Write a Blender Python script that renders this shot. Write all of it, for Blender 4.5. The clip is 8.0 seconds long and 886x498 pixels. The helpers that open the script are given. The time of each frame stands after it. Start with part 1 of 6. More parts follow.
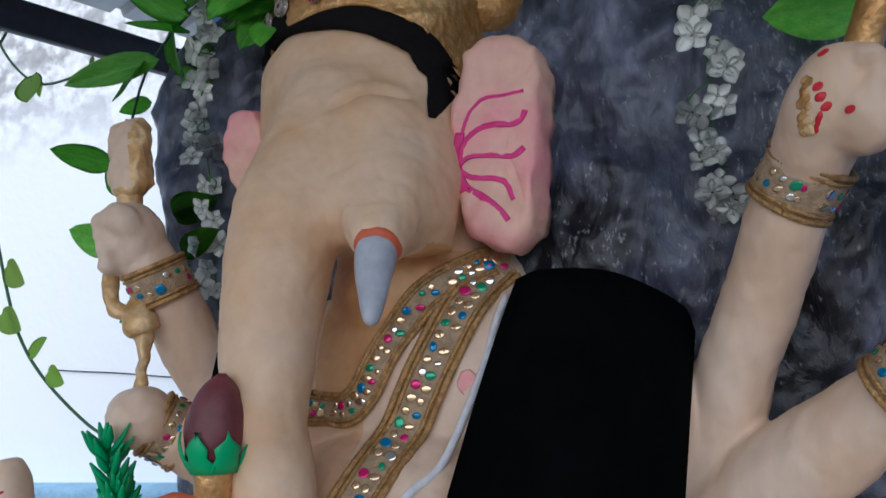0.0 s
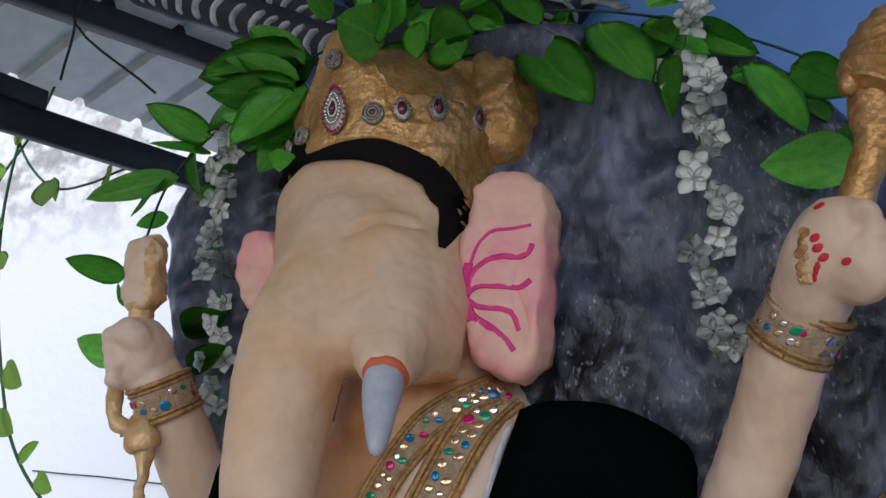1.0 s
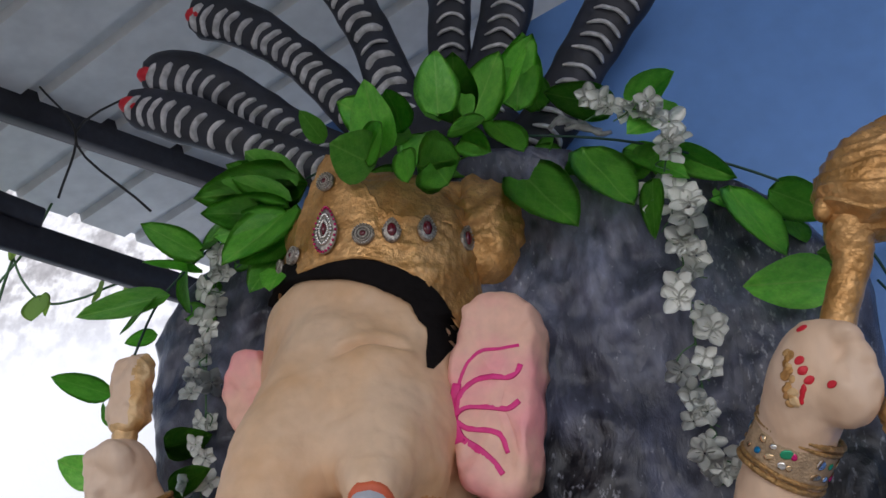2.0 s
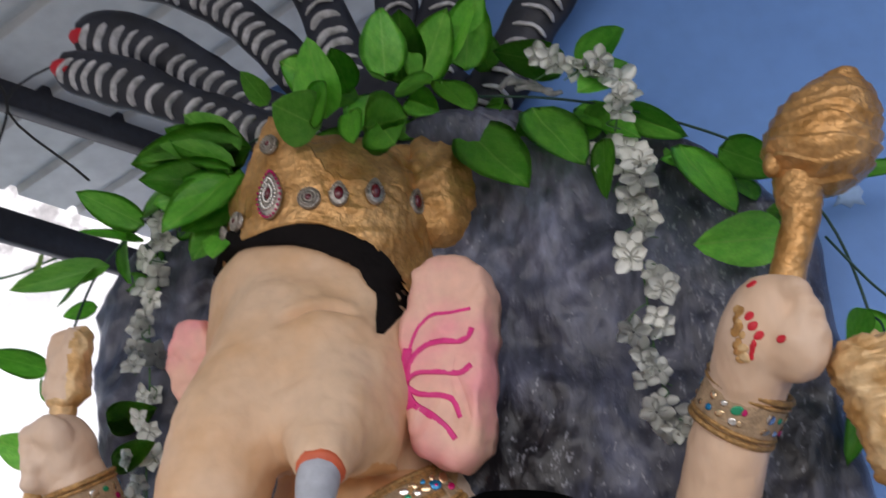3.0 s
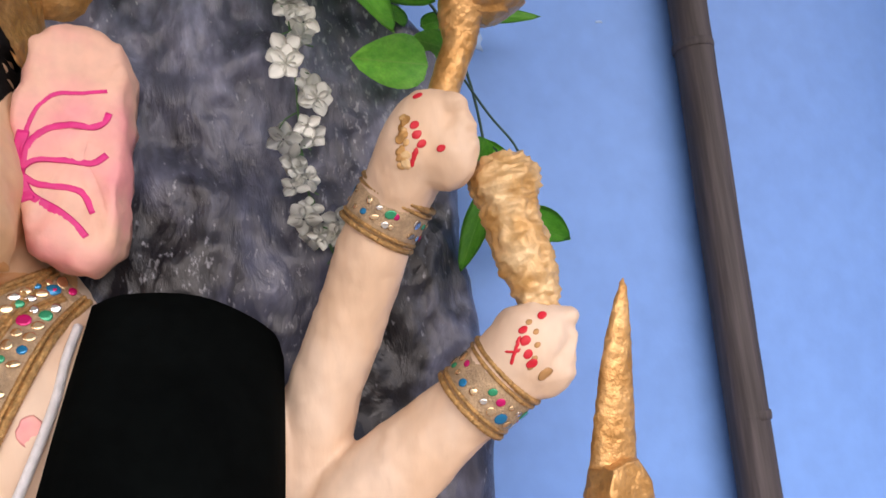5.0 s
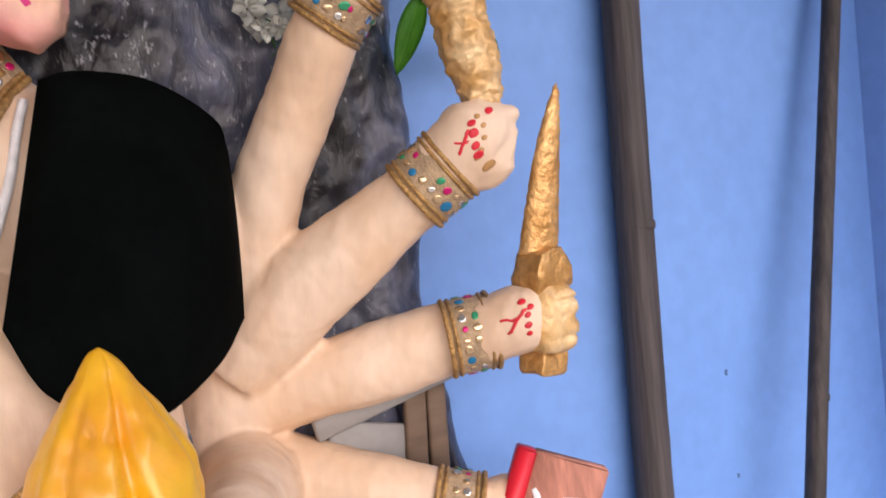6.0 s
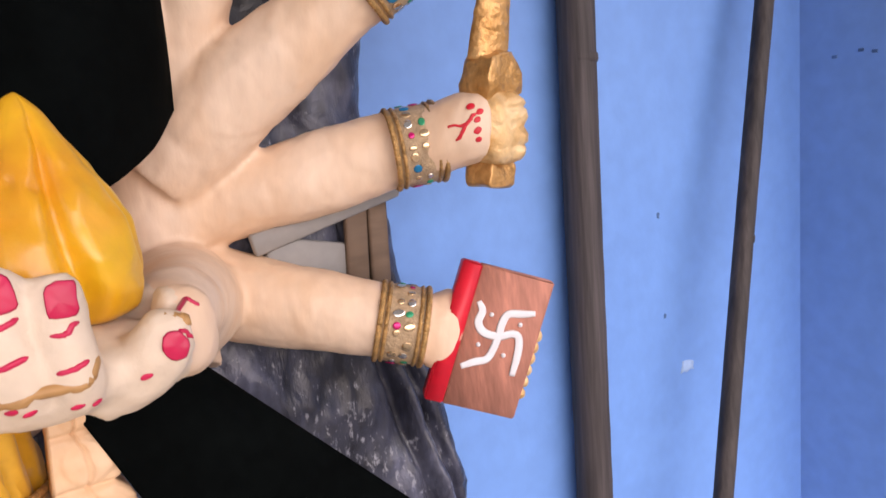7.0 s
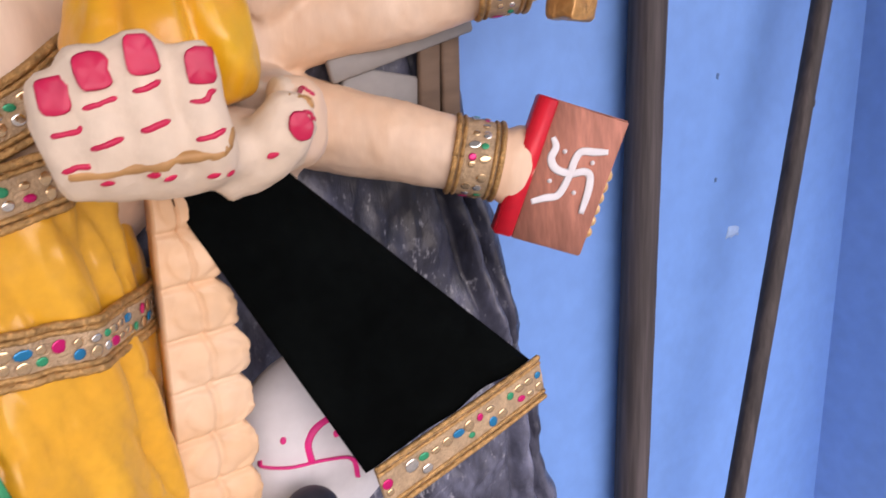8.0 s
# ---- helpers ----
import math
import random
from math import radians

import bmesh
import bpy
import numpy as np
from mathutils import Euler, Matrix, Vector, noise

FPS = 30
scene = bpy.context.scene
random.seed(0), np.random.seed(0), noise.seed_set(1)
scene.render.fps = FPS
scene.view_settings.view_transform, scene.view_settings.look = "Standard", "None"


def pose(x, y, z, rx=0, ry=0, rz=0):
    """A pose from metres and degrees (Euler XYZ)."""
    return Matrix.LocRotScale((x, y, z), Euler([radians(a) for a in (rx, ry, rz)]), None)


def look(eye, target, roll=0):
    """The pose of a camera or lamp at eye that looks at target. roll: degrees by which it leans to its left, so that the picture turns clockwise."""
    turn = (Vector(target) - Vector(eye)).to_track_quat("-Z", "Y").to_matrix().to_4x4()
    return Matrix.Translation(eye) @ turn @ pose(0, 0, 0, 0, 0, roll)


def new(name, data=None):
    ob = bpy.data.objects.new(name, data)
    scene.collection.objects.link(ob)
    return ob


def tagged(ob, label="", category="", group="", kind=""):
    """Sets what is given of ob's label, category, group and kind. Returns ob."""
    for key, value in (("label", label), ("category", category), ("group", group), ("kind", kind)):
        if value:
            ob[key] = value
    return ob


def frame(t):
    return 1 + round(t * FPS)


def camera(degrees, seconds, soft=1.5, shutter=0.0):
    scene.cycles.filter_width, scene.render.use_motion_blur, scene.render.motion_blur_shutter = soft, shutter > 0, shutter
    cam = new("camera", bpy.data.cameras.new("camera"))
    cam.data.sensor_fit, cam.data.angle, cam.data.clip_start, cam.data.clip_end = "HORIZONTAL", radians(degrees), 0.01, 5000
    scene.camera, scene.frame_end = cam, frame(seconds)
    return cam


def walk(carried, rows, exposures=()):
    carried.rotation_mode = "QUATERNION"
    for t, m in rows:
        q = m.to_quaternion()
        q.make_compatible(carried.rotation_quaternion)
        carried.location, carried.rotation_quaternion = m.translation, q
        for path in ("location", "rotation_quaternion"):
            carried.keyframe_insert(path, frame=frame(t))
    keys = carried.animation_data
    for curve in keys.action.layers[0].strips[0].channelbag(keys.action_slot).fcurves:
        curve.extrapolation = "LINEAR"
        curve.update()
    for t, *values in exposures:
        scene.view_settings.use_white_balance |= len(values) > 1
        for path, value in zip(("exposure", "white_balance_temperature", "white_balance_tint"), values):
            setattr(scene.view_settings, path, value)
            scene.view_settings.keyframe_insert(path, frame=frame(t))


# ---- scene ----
cam = camera(58.3, 8.0, shutter=0.18)
METRES, EYE, TILT, LEAN, TURN = 0.70, 1.80, 8.4, 2.5, 17.0
ROWS = [
    (0.0, 0.0, 0.0, 0.0, 0.0, 0.0, -0.0),
    (0.5, -0.0167, -0.0229, 0.026, -0.07, 4.46, -0.77),
    (1.0, -0.0215, -0.0355, 0.0411, -0.39, 7.53, -2.07),
    (1.5, -0.0161, -0.0451, 0.0485, -0.57, 9.04, -2.69),
    (1.7, -0.0158, -0.0575, 0.0600, -0.79, 14.17, -2.69),
    (2.8, -0.0039, -0.0222, 0.0500, -1.14, 16.29, -0.98),
    (3.0, 0.0019, -0.0141, 0.0494, -3.72, 13.53, -0.35),
    (3.5, 0.0266, -0.002, 0.0435, -11.98, 10.45, 0.47),
    (4.0, -0.0206, 0.0424, 0.0321, -22.68, 8.07, 0.87),
    (4.2, -0.0384, 0.0405, 0.0228, -24.09, 6.73, 0.62),
    (5.3, -0.2211, 0.1375, -0.0606, -38.99, 1.02, -0.75),
    (5.5, -0.2644, 0.1373, -0.0717, -39.44, -1.58, -1.1),
    (6.0, -0.3368, 0.1596, -0.1462, -46.91, -6.68, -2.02),
    (6.5, -0.3484, 0.1949, -0.2297, -50.84, -10.09, -3.09),
    (7.0, -0.3379, 0.2148, -0.3178, -52.69, -13.78, -3.28),
    (7.5, -0.3524, 0.2227, -0.3629, -53.25, -17.55, -3.29),
    (8.0, -0.4316, 0.2675, -0.4184, -51.05, -21.89, -4.82),
]
STOPS = [(0.0, -0.56, 5250, 10), (1.0, -0.54, 5500, 12), (1.7, -0.44, 5700, 14), (2.8, -0.18, 5950, 16), (3.1, 0.02, 6050, 17), (3.5, 0.47, 6200, 19), (4.2, 0.60, 6400, 22), (5.5, 0.52, 6550, 21), (6.5, 0.42, 6600, 23), (7.5, 0.34, 6600, 24), (8.0, 0.23, 6450, 25)]
walk(cam, [(t, pose(0, 0, EYE, TILT, LEAN, TURN) @ pose(METRES * x, METRES * y, METRES * z, 90 + pitch, roll, yaw)) for t, x, y, z, yaw, pitch, roll in ROWS], STOPS)

# ---- light ----
SUN_ELEV, SUN_AZ = 40.0, -6.0   # degrees; azimuth to the right of straight out of the front opening
world = bpy.data.worlds.new("sky")
scene.world = world
world.use_nodes = True
wn = world.node_tree
sky = wn.nodes.new("ShaderNodeTexSky")
sky.sky_type, sky.sun_disc = "NISHITA", False
sky.sun_elevation, sky.sun_rotation = radians(SUN_ELEV), radians(180 - SUN_AZ)
sky.air_density, sky.dust_density = 1.0, 3.0
wn.links.new(sky.outputs[0], wn.nodes["Background"].inputs[0])
wn.nodes["Background"].inputs[1].default_value = 0.15
sun = new("sun", bpy.data.lights.new("sun", "SUN"))
sun.data.energy, sun.data.angle, sun.data.color = 4.0, radians(100), (1.0, 0.95, 0.88)
sx, sy = math.sin(radians(SUN_AZ)), -math.cos(radians(SUN_AZ))
sun.matrix_world = look((4 * sx, 4 * sy, 4 * math.tan(radians(SUN_ELEV))), (0, 0, 0))

# ---- materials ----
def material(name, base, rough=0.6, metal=0.0, vary=0.12, scale=6.0, fine=60.0, bump=0.15, bump_scale=40.0, tint=None, coat=0.0, sheen=0.0, rand=0.0, spec=0.5, stretch=(1, 1, 1), contrast=(0.35, 0.65)):
    """A surface with colour variation at two scales, and fine relief."""
    m = bpy.data.materials.new(name)
    m.use_nodes = True
    nt = m.node_tree
    p = nt.nodes["Principled BSDF"]
    p.inputs["Roughness"].default_value, p.inputs["Metallic"].default_value = rough, metal
    p.inputs["Specular IOR Level"].default_value = spec
    if coat:
        p.inputs["Coat Weight"].default_value, p.inputs["Coat Roughness"].default_value = coat, 0.15
    if sheen:
        p.inputs["Sheen Weight"].default_value = sheen
    co = nt.nodes.new("ShaderNodeTexCoord")
    mp = nt.nodes.new("ShaderNodeMapping")
    mp.inputs["Scale"].default_value = stretch
    nt.links.new(co.outputs["Object"], mp.inputs[0])
    def cloud(sc, detail=4.0):
        n = nt.nodes.new("ShaderNodeTexNoise")
        n.inputs["Scale"].default_value, n.inputs["Detail"].default_value = sc, detail
        nt.links.new(mp.outputs[0], n.inputs["Vector"])
        return n
    def ramp(src, lo, hi, a, b):
        r = nt.nodes.new("ShaderNodeValToRGB")
        r.color_ramp.elements[0].position, r.color_ramp.elements[1].position = a, b
        r.color_ramp.elements[0].color, r.color_ramp.elements[1].color = (*lo, 1), (*hi, 1)
        nt.links.new(src, r.inputs[0])
        return r
    other = tint or tuple(c * (1 - 2.2 * vary) for c in base)
    big = ramp(cloud(scale).outputs[0], other, base, *contrast)
    small = ramp(cloud(fine, 2.0).outputs[0], (1 - vary,) * 3, (1 + vary * 0.6,) * 3, 0.3, 0.7)
    mix = nt.nodes.new("ShaderNodeMix")
    mix.data_type, mix.blend_type = "RGBA", "MULTIPLY"
    mix.inputs[0].default_value = 1.0
    nt.links.new(big.outputs[0], mix.inputs[6])
    nt.links.new(small.outputs[0], mix.inputs[7])
    last = mix.outputs[2]
    if rand:
        info = nt.nodes.new("ShaderNodeObjectInfo")
        hsv = nt.nodes.new("ShaderNodeHueSaturation")
        mr = nt.nodes.new("ShaderNodeMapRange")
        mr.inputs[3].default_value, mr.inputs[4].default_value = 1 - rand, 1 + rand
        nt.links.new(info.outputs["Random"], mr.inputs[0])
        nt.links.new(mr.outputs[0], hsv.inputs["Value"])
        nt.links.new(last, hsv.inputs["Color"])
        last = hsv.outputs[0]
    nt.links.new(last, p.inputs["Base Color"])
    if bump:
        b = nt.nodes.new("ShaderNodeBump")
        b.inputs["Strength"].default_value, b.inputs["Distance"].default_value = bump, 0.004
        nt.links.new(cloud(bump_scale, 5.0).outputs[0], b.inputs["Height"])
        nt.links.new(b.outputs[0], p.inputs["Normal"])
    return m


def let_light_through(m, share, colour):
    """Thin leaf or petal: part of the light comes through."""
    nt = m.node_tree
    p, out = nt.nodes["Principled BSDF"], nt.nodes["Material Output"]
    tr, mx = nt.nodes.new("ShaderNodeBsdfTranslucent"), nt.nodes.new("ShaderNodeMixShader")
    tr.inputs[0].default_value = (*colour, 1)
    mx.inputs[0].default_value = share
    nt.links.new(p.outputs[0], mx.inputs[1])
    nt.links.new(tr.outputs[0], mx.inputs[2])
    nt.links.new(mx.outputs[0], out.inputs[0])


SKIN = material("peach_plaster_paint", (0.77, 0.585, 0.435), 0.52, vary=0.05, scale=8, fine=40, bump=0.45, bump_scale=24, stretch=(1.5, 1.5, 0.5), tint=(0.735, 0.515, 0.345), contrast=(0.38, 0.60))
HEAD_SKIN = material("ochre_peach_paint", (0.755, 0.535, 0.350), 0.52, vary=0.06, scale=9, fine=45, bump=0.5, bump_scale=26, tint=(0.70, 0.435, 0.235), contrast=(0.36, 0.62))
CREAM = material("cream_paint", (0.74, 0.60, 0.46), 0.5, vary=0.05, scale=14, fine=80, bump=0.5, bump_scale=60)
PALE_GOLD = material("pale_gold_paint", (0.82, 0.585, 0.31), 0.36, 0.2, vary=0.14, scale=30, fine=90, bump=0.7, bump_scale=90, tint=(0.58, 0.33, 0.11))
GOLD = material("gold_paint", (0.70, 0.41, 0.16), 0.31, 0.48, vary=0.16, scale=22, fine=120, bump=0.9, bump_scale=90, tint=(0.46, 0.23, 0.06))
PINK = material("pink_paint", (0.88, 0.36, 0.36), 0.5, vary=0.08, scale=8, fine=50, bump=0.6, bump_scale=40, tint=(0.84, 0.50, 0.37), contrast=(0.40, 0.60))
HOT_PINK = material("hot_pink_paint", (0.88, 0.028, 0.27), 0.5, vary=0.08, bump=0.1)
RED = material("red_paint", (0.68, 0.012, 0.03), 0.45, vary=0.1, bump=0.1)
NAIL = material("nail_paint", (0.58, 0.008, 0.07), 0.4, vary=0.06, bump=0.1)
TUSK = material("grey_white_paint", (0.50, 0.52, 0.56), 0.55, vary=0.08, scale=30, bump=0.3, bump_scale=70)
ORANGE = material("orange_paint", (0.80, 0.16, 0.06), 0.5, vary=0.1)
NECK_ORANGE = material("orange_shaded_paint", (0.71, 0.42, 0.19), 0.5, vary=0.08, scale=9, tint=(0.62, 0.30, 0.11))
BROWN_LINE = material("brown_gold_paint", (0.52, 0.28, 0.10), 0.5, 0.1, vary=0.12, scale=25)
BLACK_PAINT = material("black_paint", (0.010, 0.008, 0.008), 0.9, vary=0.2, bump=0.5, bump_scale=90, spec=0.15)
VELVET = material("black_velvet", (0.0026, 0.0036, 0.0036), 1.0, vary=0.2, scale=8, bump=0.1, bump_scale=150, spec=0.03)
YELLOW = material("yellow_glossy_paint", (0.75, 0.43, 0.010), 0.30, vary=0.08, scale=14, fine=40, bump=0.5, bump_scale=28, tint=(0.72, 0.31, 0.010), coat=0.2)
SATIN = material("yellow_satin", (0.72, 0.39, 0.025), 0.22, vary=0.06, scale=7, fine=90, bump=0.15, bump_scale=18, tint=(0.72, 0.36, 0.02), sheen=0.1)
GREEN_CLOTH = material("green_cloth", (0.01, 0.33, 0.13), 0.45, vary=0.15, scale=20, bump=0.3, bump_scale=90)
ROCK = material("grey_painted_rock", (0.140, 0.149, 0.203), 0.29, vary=0.30, scale=3.2, fine=46, bump=1.0, bump_scale=22, tint=(0.034, 0.037, 0.056), contrast=(0.36, 0.66), stretch=(1.5, 1.0, 0.75))
rn = ROCK.node_tree     # dry-brushed ridges and dark cracks
rb = rn.nodes["Principled BSDF"]
rold = rb.inputs["Base Color"].links[0].from_socket
rmap = [q for q in rn.nodes if q.type == "MAPPING"][0]
rt, rr, rm = rn.nodes.new("ShaderNodeTexNoise"), rn.nodes.new("ShaderNodeValToRGB"), rn.nodes.new("ShaderNodeMix")
rt.inputs["Scale"].default_value, rt.inputs["Detail"].default_value, rt.inputs["Roughness"].default_value = 11.0, 9.0, 0.62
rt.inputs["Distortion"].default_value = 0.35
rr.color_ramp.elements[0].position, rr.color_ramp.elements[1].position = 0.36, 0.68
rr.color_ramp.elements[0].color, rr.color_ramp.elements[1].color = (0.36, 0.36, 0.40, 1), (1.60, 1.60, 1.66, 1)
rm.data_type, rm.blend_type = "RGBA", "MULTIPLY"
rm.inputs[0].default_value = 1.0
rn.links.new(rmap.outputs[0], rt.inputs["Vector"])
rn.links.new(rt.outputs[0], rr.inputs[0])
rn.links.new(rold, rm.inputs[6])
rn.links.new(rr.outputs[0], rm.inputs[7])
rf, rz, rk, rw = rn.nodes.new("ShaderNodeTexNoise"), rn.nodes.new("ShaderNodeTexNoise"), rn.nodes.new("ShaderNodeMath"), rn.nodes.new("ShaderNodeMix")
rf.inputs["Scale"].default_value, rf.inputs["Detail"].default_value, rf.inputs["Roughness"].default_value = 85.0, 4.0, 0.6
rz.inputs["Scale"].default_value, rz.inputs["Detail"].default_value = 4.0, 3.0
for q in (rf, rz):      # pale flecks where the brush caught the relief
    rn.links.new(rmap.outputs[0], q.inputs["Vector"])
rk.operation = "MULTIPLY_ADD"
rk.inputs[1].default_value = 0.55
rn.links.new(rz.outputs[0], rk.inputs[0])
rn.links.new(rf.outputs[0], rk.inputs[2])
rs = rn.nodes.new("ShaderNodeMapRange")
rs.inputs[1].default_value, rs.inputs[2].default_value, rs.inputs[4].default_value = 0.89, 1.00, 0.60
rn.links.new(rk.outputs[0], rs.inputs[0])
rw.data_type = "RGBA"
rw.inputs[7].default_value = (0.42, 0.43, 0.48, 1)
rn.links.new(rs.outputs[0], rw.inputs[0])
def zone(cx, cz, rx, rz):      # a soft-edged near-black patch, for black paint and for shade put into the colour
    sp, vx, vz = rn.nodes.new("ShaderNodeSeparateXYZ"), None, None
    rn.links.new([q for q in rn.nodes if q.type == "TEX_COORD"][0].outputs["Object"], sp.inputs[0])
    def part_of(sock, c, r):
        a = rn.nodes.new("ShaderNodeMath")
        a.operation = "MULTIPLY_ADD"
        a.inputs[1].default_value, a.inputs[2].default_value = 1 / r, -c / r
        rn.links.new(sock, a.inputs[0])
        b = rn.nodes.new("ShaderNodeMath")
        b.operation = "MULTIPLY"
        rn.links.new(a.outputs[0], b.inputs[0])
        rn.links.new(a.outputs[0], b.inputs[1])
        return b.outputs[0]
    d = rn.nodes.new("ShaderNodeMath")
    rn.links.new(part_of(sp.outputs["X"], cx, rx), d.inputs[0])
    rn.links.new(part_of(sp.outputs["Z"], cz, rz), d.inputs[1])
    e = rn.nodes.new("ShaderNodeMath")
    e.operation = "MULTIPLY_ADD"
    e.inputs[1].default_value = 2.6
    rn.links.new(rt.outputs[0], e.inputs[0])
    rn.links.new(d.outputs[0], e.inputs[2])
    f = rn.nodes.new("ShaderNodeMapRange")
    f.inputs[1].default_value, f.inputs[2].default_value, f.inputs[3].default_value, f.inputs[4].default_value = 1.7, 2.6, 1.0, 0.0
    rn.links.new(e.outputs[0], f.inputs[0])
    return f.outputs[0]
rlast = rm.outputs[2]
# three of black paint beside the arm; the last colours in shade below the ear
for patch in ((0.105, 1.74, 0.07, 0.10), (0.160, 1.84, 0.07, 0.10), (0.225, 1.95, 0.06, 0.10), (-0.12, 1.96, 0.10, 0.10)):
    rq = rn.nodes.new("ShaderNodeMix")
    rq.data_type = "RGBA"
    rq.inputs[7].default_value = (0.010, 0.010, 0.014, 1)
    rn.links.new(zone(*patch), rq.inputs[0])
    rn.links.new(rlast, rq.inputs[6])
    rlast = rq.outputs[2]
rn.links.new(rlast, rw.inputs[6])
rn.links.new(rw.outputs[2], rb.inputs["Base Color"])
rbump = rb.inputs["Normal"].links[0].from_node
rg, rx = rn.nodes.new("ShaderNodeTexNoise"), rn.nodes.new("ShaderNodeMath")
rg.noise_type = "RIDGED_MULTIFRACTAL"
rg.inputs["Scale"].default_value, rg.inputs["Detail"].default_value, rg.inputs["Distortion"].default_value = 9.0, 7.0, 0.6
rx.operation = "MULTIPLY_ADD"
rx.inputs[1].default_value = 0.35
rn.links.new(rmap.outputs[0], rg.inputs["Vector"])
rn.links.new(rg.outputs[0], rx.inputs[0])
rn.links.new(rt.outputs[0], rx.inputs[2])
rn.links.new(rx.outputs[0], rbump.inputs["Height"])
rbump.inputs["Distance"].default_value = 0.009
WALL = material("blue_wall_paint", (0.150, 0.315, 0.70), 0.55, vary=0.05, scale=1.8, fine=25, bump=0.16, bump_scale=40, tint=(0.135, 0.29, 0.665))
SIDE_WALL = material("grey_blue_wall_paint", (0.178, 0.335, 0.69), 0.6, vary=0.06, scale=1.4, fine=22, bump=0.16, bump_scale=40, tint=(0.155, 0.305, 0.65))
POLE_WOOD = material("weathered_bamboo", (0.080, 0.066, 0.068), 0.7, vary=0.35, scale=34, fine=120, bump=0.8, bump_scale=60, stretch=(1, 1, 0.05), tint=(0.040, 0.032, 0.032))
DARK_WOOD = material("dark_stick_wood", (0.058, 0.046, 0.044), 0.7, vary=0.35, scale=34, fine=120, bump=0.8, bump_scale=60, stretch=(1, 1, 0.05), tint=(0.028, 0.023, 0.023))
PLANK = material("raw_wood", (0.22, 0.145, 0.095), 0.7, vary=0.2, scale=12, fine=60, bump=0.3, stretch=(0.2, 1, 1))
BOARD = material("white_board", (0.30, 0.29, 0.28), 0.6, vary=0.06)
SNAKE = material("dark_snake_paint", (0.022, 0.026, 0.042), 0.5, vary=0.2, scale=14, bump=0.4, bump_scale=50)
STRIPE = material("white_brush_paint", (0.62, 0.62, 0.64), 0.6, vary=0.15, scale=60, bump=0.2)
LEAF = material("plastic_leaf", (0.23, 0.60, 0.07), 0.32, vary=0.12, scale=6, fine=30, bump=0.35, bump_scale=20, tint=(0.12, 0.45, 0.04), rand=0.25)
ln = LEAF.node_tree     # pale midrib and side veins
lb = ln.nodes["Principled BSDF"]
lold = lb.inputs["Base Color"].links[0].from_socket
lco = [q for q in ln.nodes if q.type == "TEX_COORD"][0]
def node_math(tree, op, a, b=None):
    m = tree.nodes.new("ShaderNodeMath")
    m.operation = op
    for i, q in enumerate((a, b)):
        if isinstance(q, (int, float)):
            m.inputs[i].default_value = q
        elif q is not None:
            tree.links.new(q, m.inputs[i])
    return m.outputs[0]
lsep = ln.nodes.new("ShaderNodeSeparateXYZ")
ln.links.new(lco.outputs["Object"], lsep.inputs[0])
lax = node_math(ln, "ABSOLUTE", lsep.outputs["X"])
mid = node_math(ln, "LESS_THAN", lax, 0.016)
side = node_math(ln, "GREATER_THAN", node_math(ln, "SINE", node_math(ln, "ADD", node_math(ln, "MULTIPLY", lsep.outputs["Y"], 42.0), node_math(ln, "MULTIPLY", lax, -38.0))), 0.93)
vein = node_math(ln, "ADD", node_math(ln, "MULTIPLY", mid, 0.55), node_math(ln, "MULTIPLY", side, 0.22))
lmix = ln.nodes.new("ShaderNodeMix")
lmix.data_type = "RGBA"
lmix.inputs[7].default_value = (0.34, 0.62, 0.12, 1)
ln.links.new(vein, lmix.inputs[0])
ln.links.new(lold, lmix.inputs[6])
ln.links.new(lmix.outputs[2], lb.inputs["Base Color"])
VINE_LEAF = material("pale_leaf", (0.30, 0.46, 0.08), 0.5, vary=0.1, scale=20, bump=0.1, rand=0.3)
let_light_through(LEAF, 0.25, (0.22, 0.60, 0.04))
let_light_through(VINE_LEAF, 0.6, (0.55, 0.78, 0.16))
STEM = material("green_stem", (0.06, 0.16, 0.05), 0.6, vary=0.1, bump=0.1)
WIRE = material("dark_green_wire", (0.012, 0.06, 0.04), 0.5, vary=0.1, bump=0.05)
PETAL = material("white_petal", (0.93, 0.94, 0.90), 0.6, vary=0.03, scale=40, bump=0.1, rand=0.1)
let_light_through(PETAL, 0.45, (0.94, 0.95, 0.90))
NET = material("beige_net_trim", (0.60, 0.43, 0.26), 0.6, 0.2, vary=0.15, scale=60, fine=300, bump=0.8, bump_scale=400)
CORD = material("gold_cord", (0.64, 0.38, 0.14), 0.42, 0.5, vary=0.2, scale=120, fine=300, bump=0.8, bump_scale=300)
GEMS = [material("magenta_gem", (0.62, 0.01, 0.16), 0.15, 0.3, vary=0.05, bump=0), material("blue_gem", (0.01, 0.20, 0.42), 0.12, 0.3, vary=0.05, bump=0),
        material("green_gem", (0.03, 0.33, 0.16), 0.15, 0.3, vary=0.05, bump=0), material("gold_sequin", (0.80, 0.58, 0.34), 0.18, 0.9, vary=0.05, bump=0),
        material("silver_sequin", (0.85, 0.82, 0.76), 0.12, 1.0, vary=0.05, bump=0)]
RUBY = material("dark_ruby", (0.12, 0.003, 0.012), 0.08, vary=0.05, bump=0, coat=0.6)
SILVER = material("old_silver", (0.55, 0.50, 0.44), 0.3, 0.9, vary=0.2, scale=200, bump=0.4, bump_scale=300)
THREAD = material("white_cotton", (0.80, 0.80, 0.82), 0.9, vary=0.05, scale=60, bump=0.5, bump_scale=300)
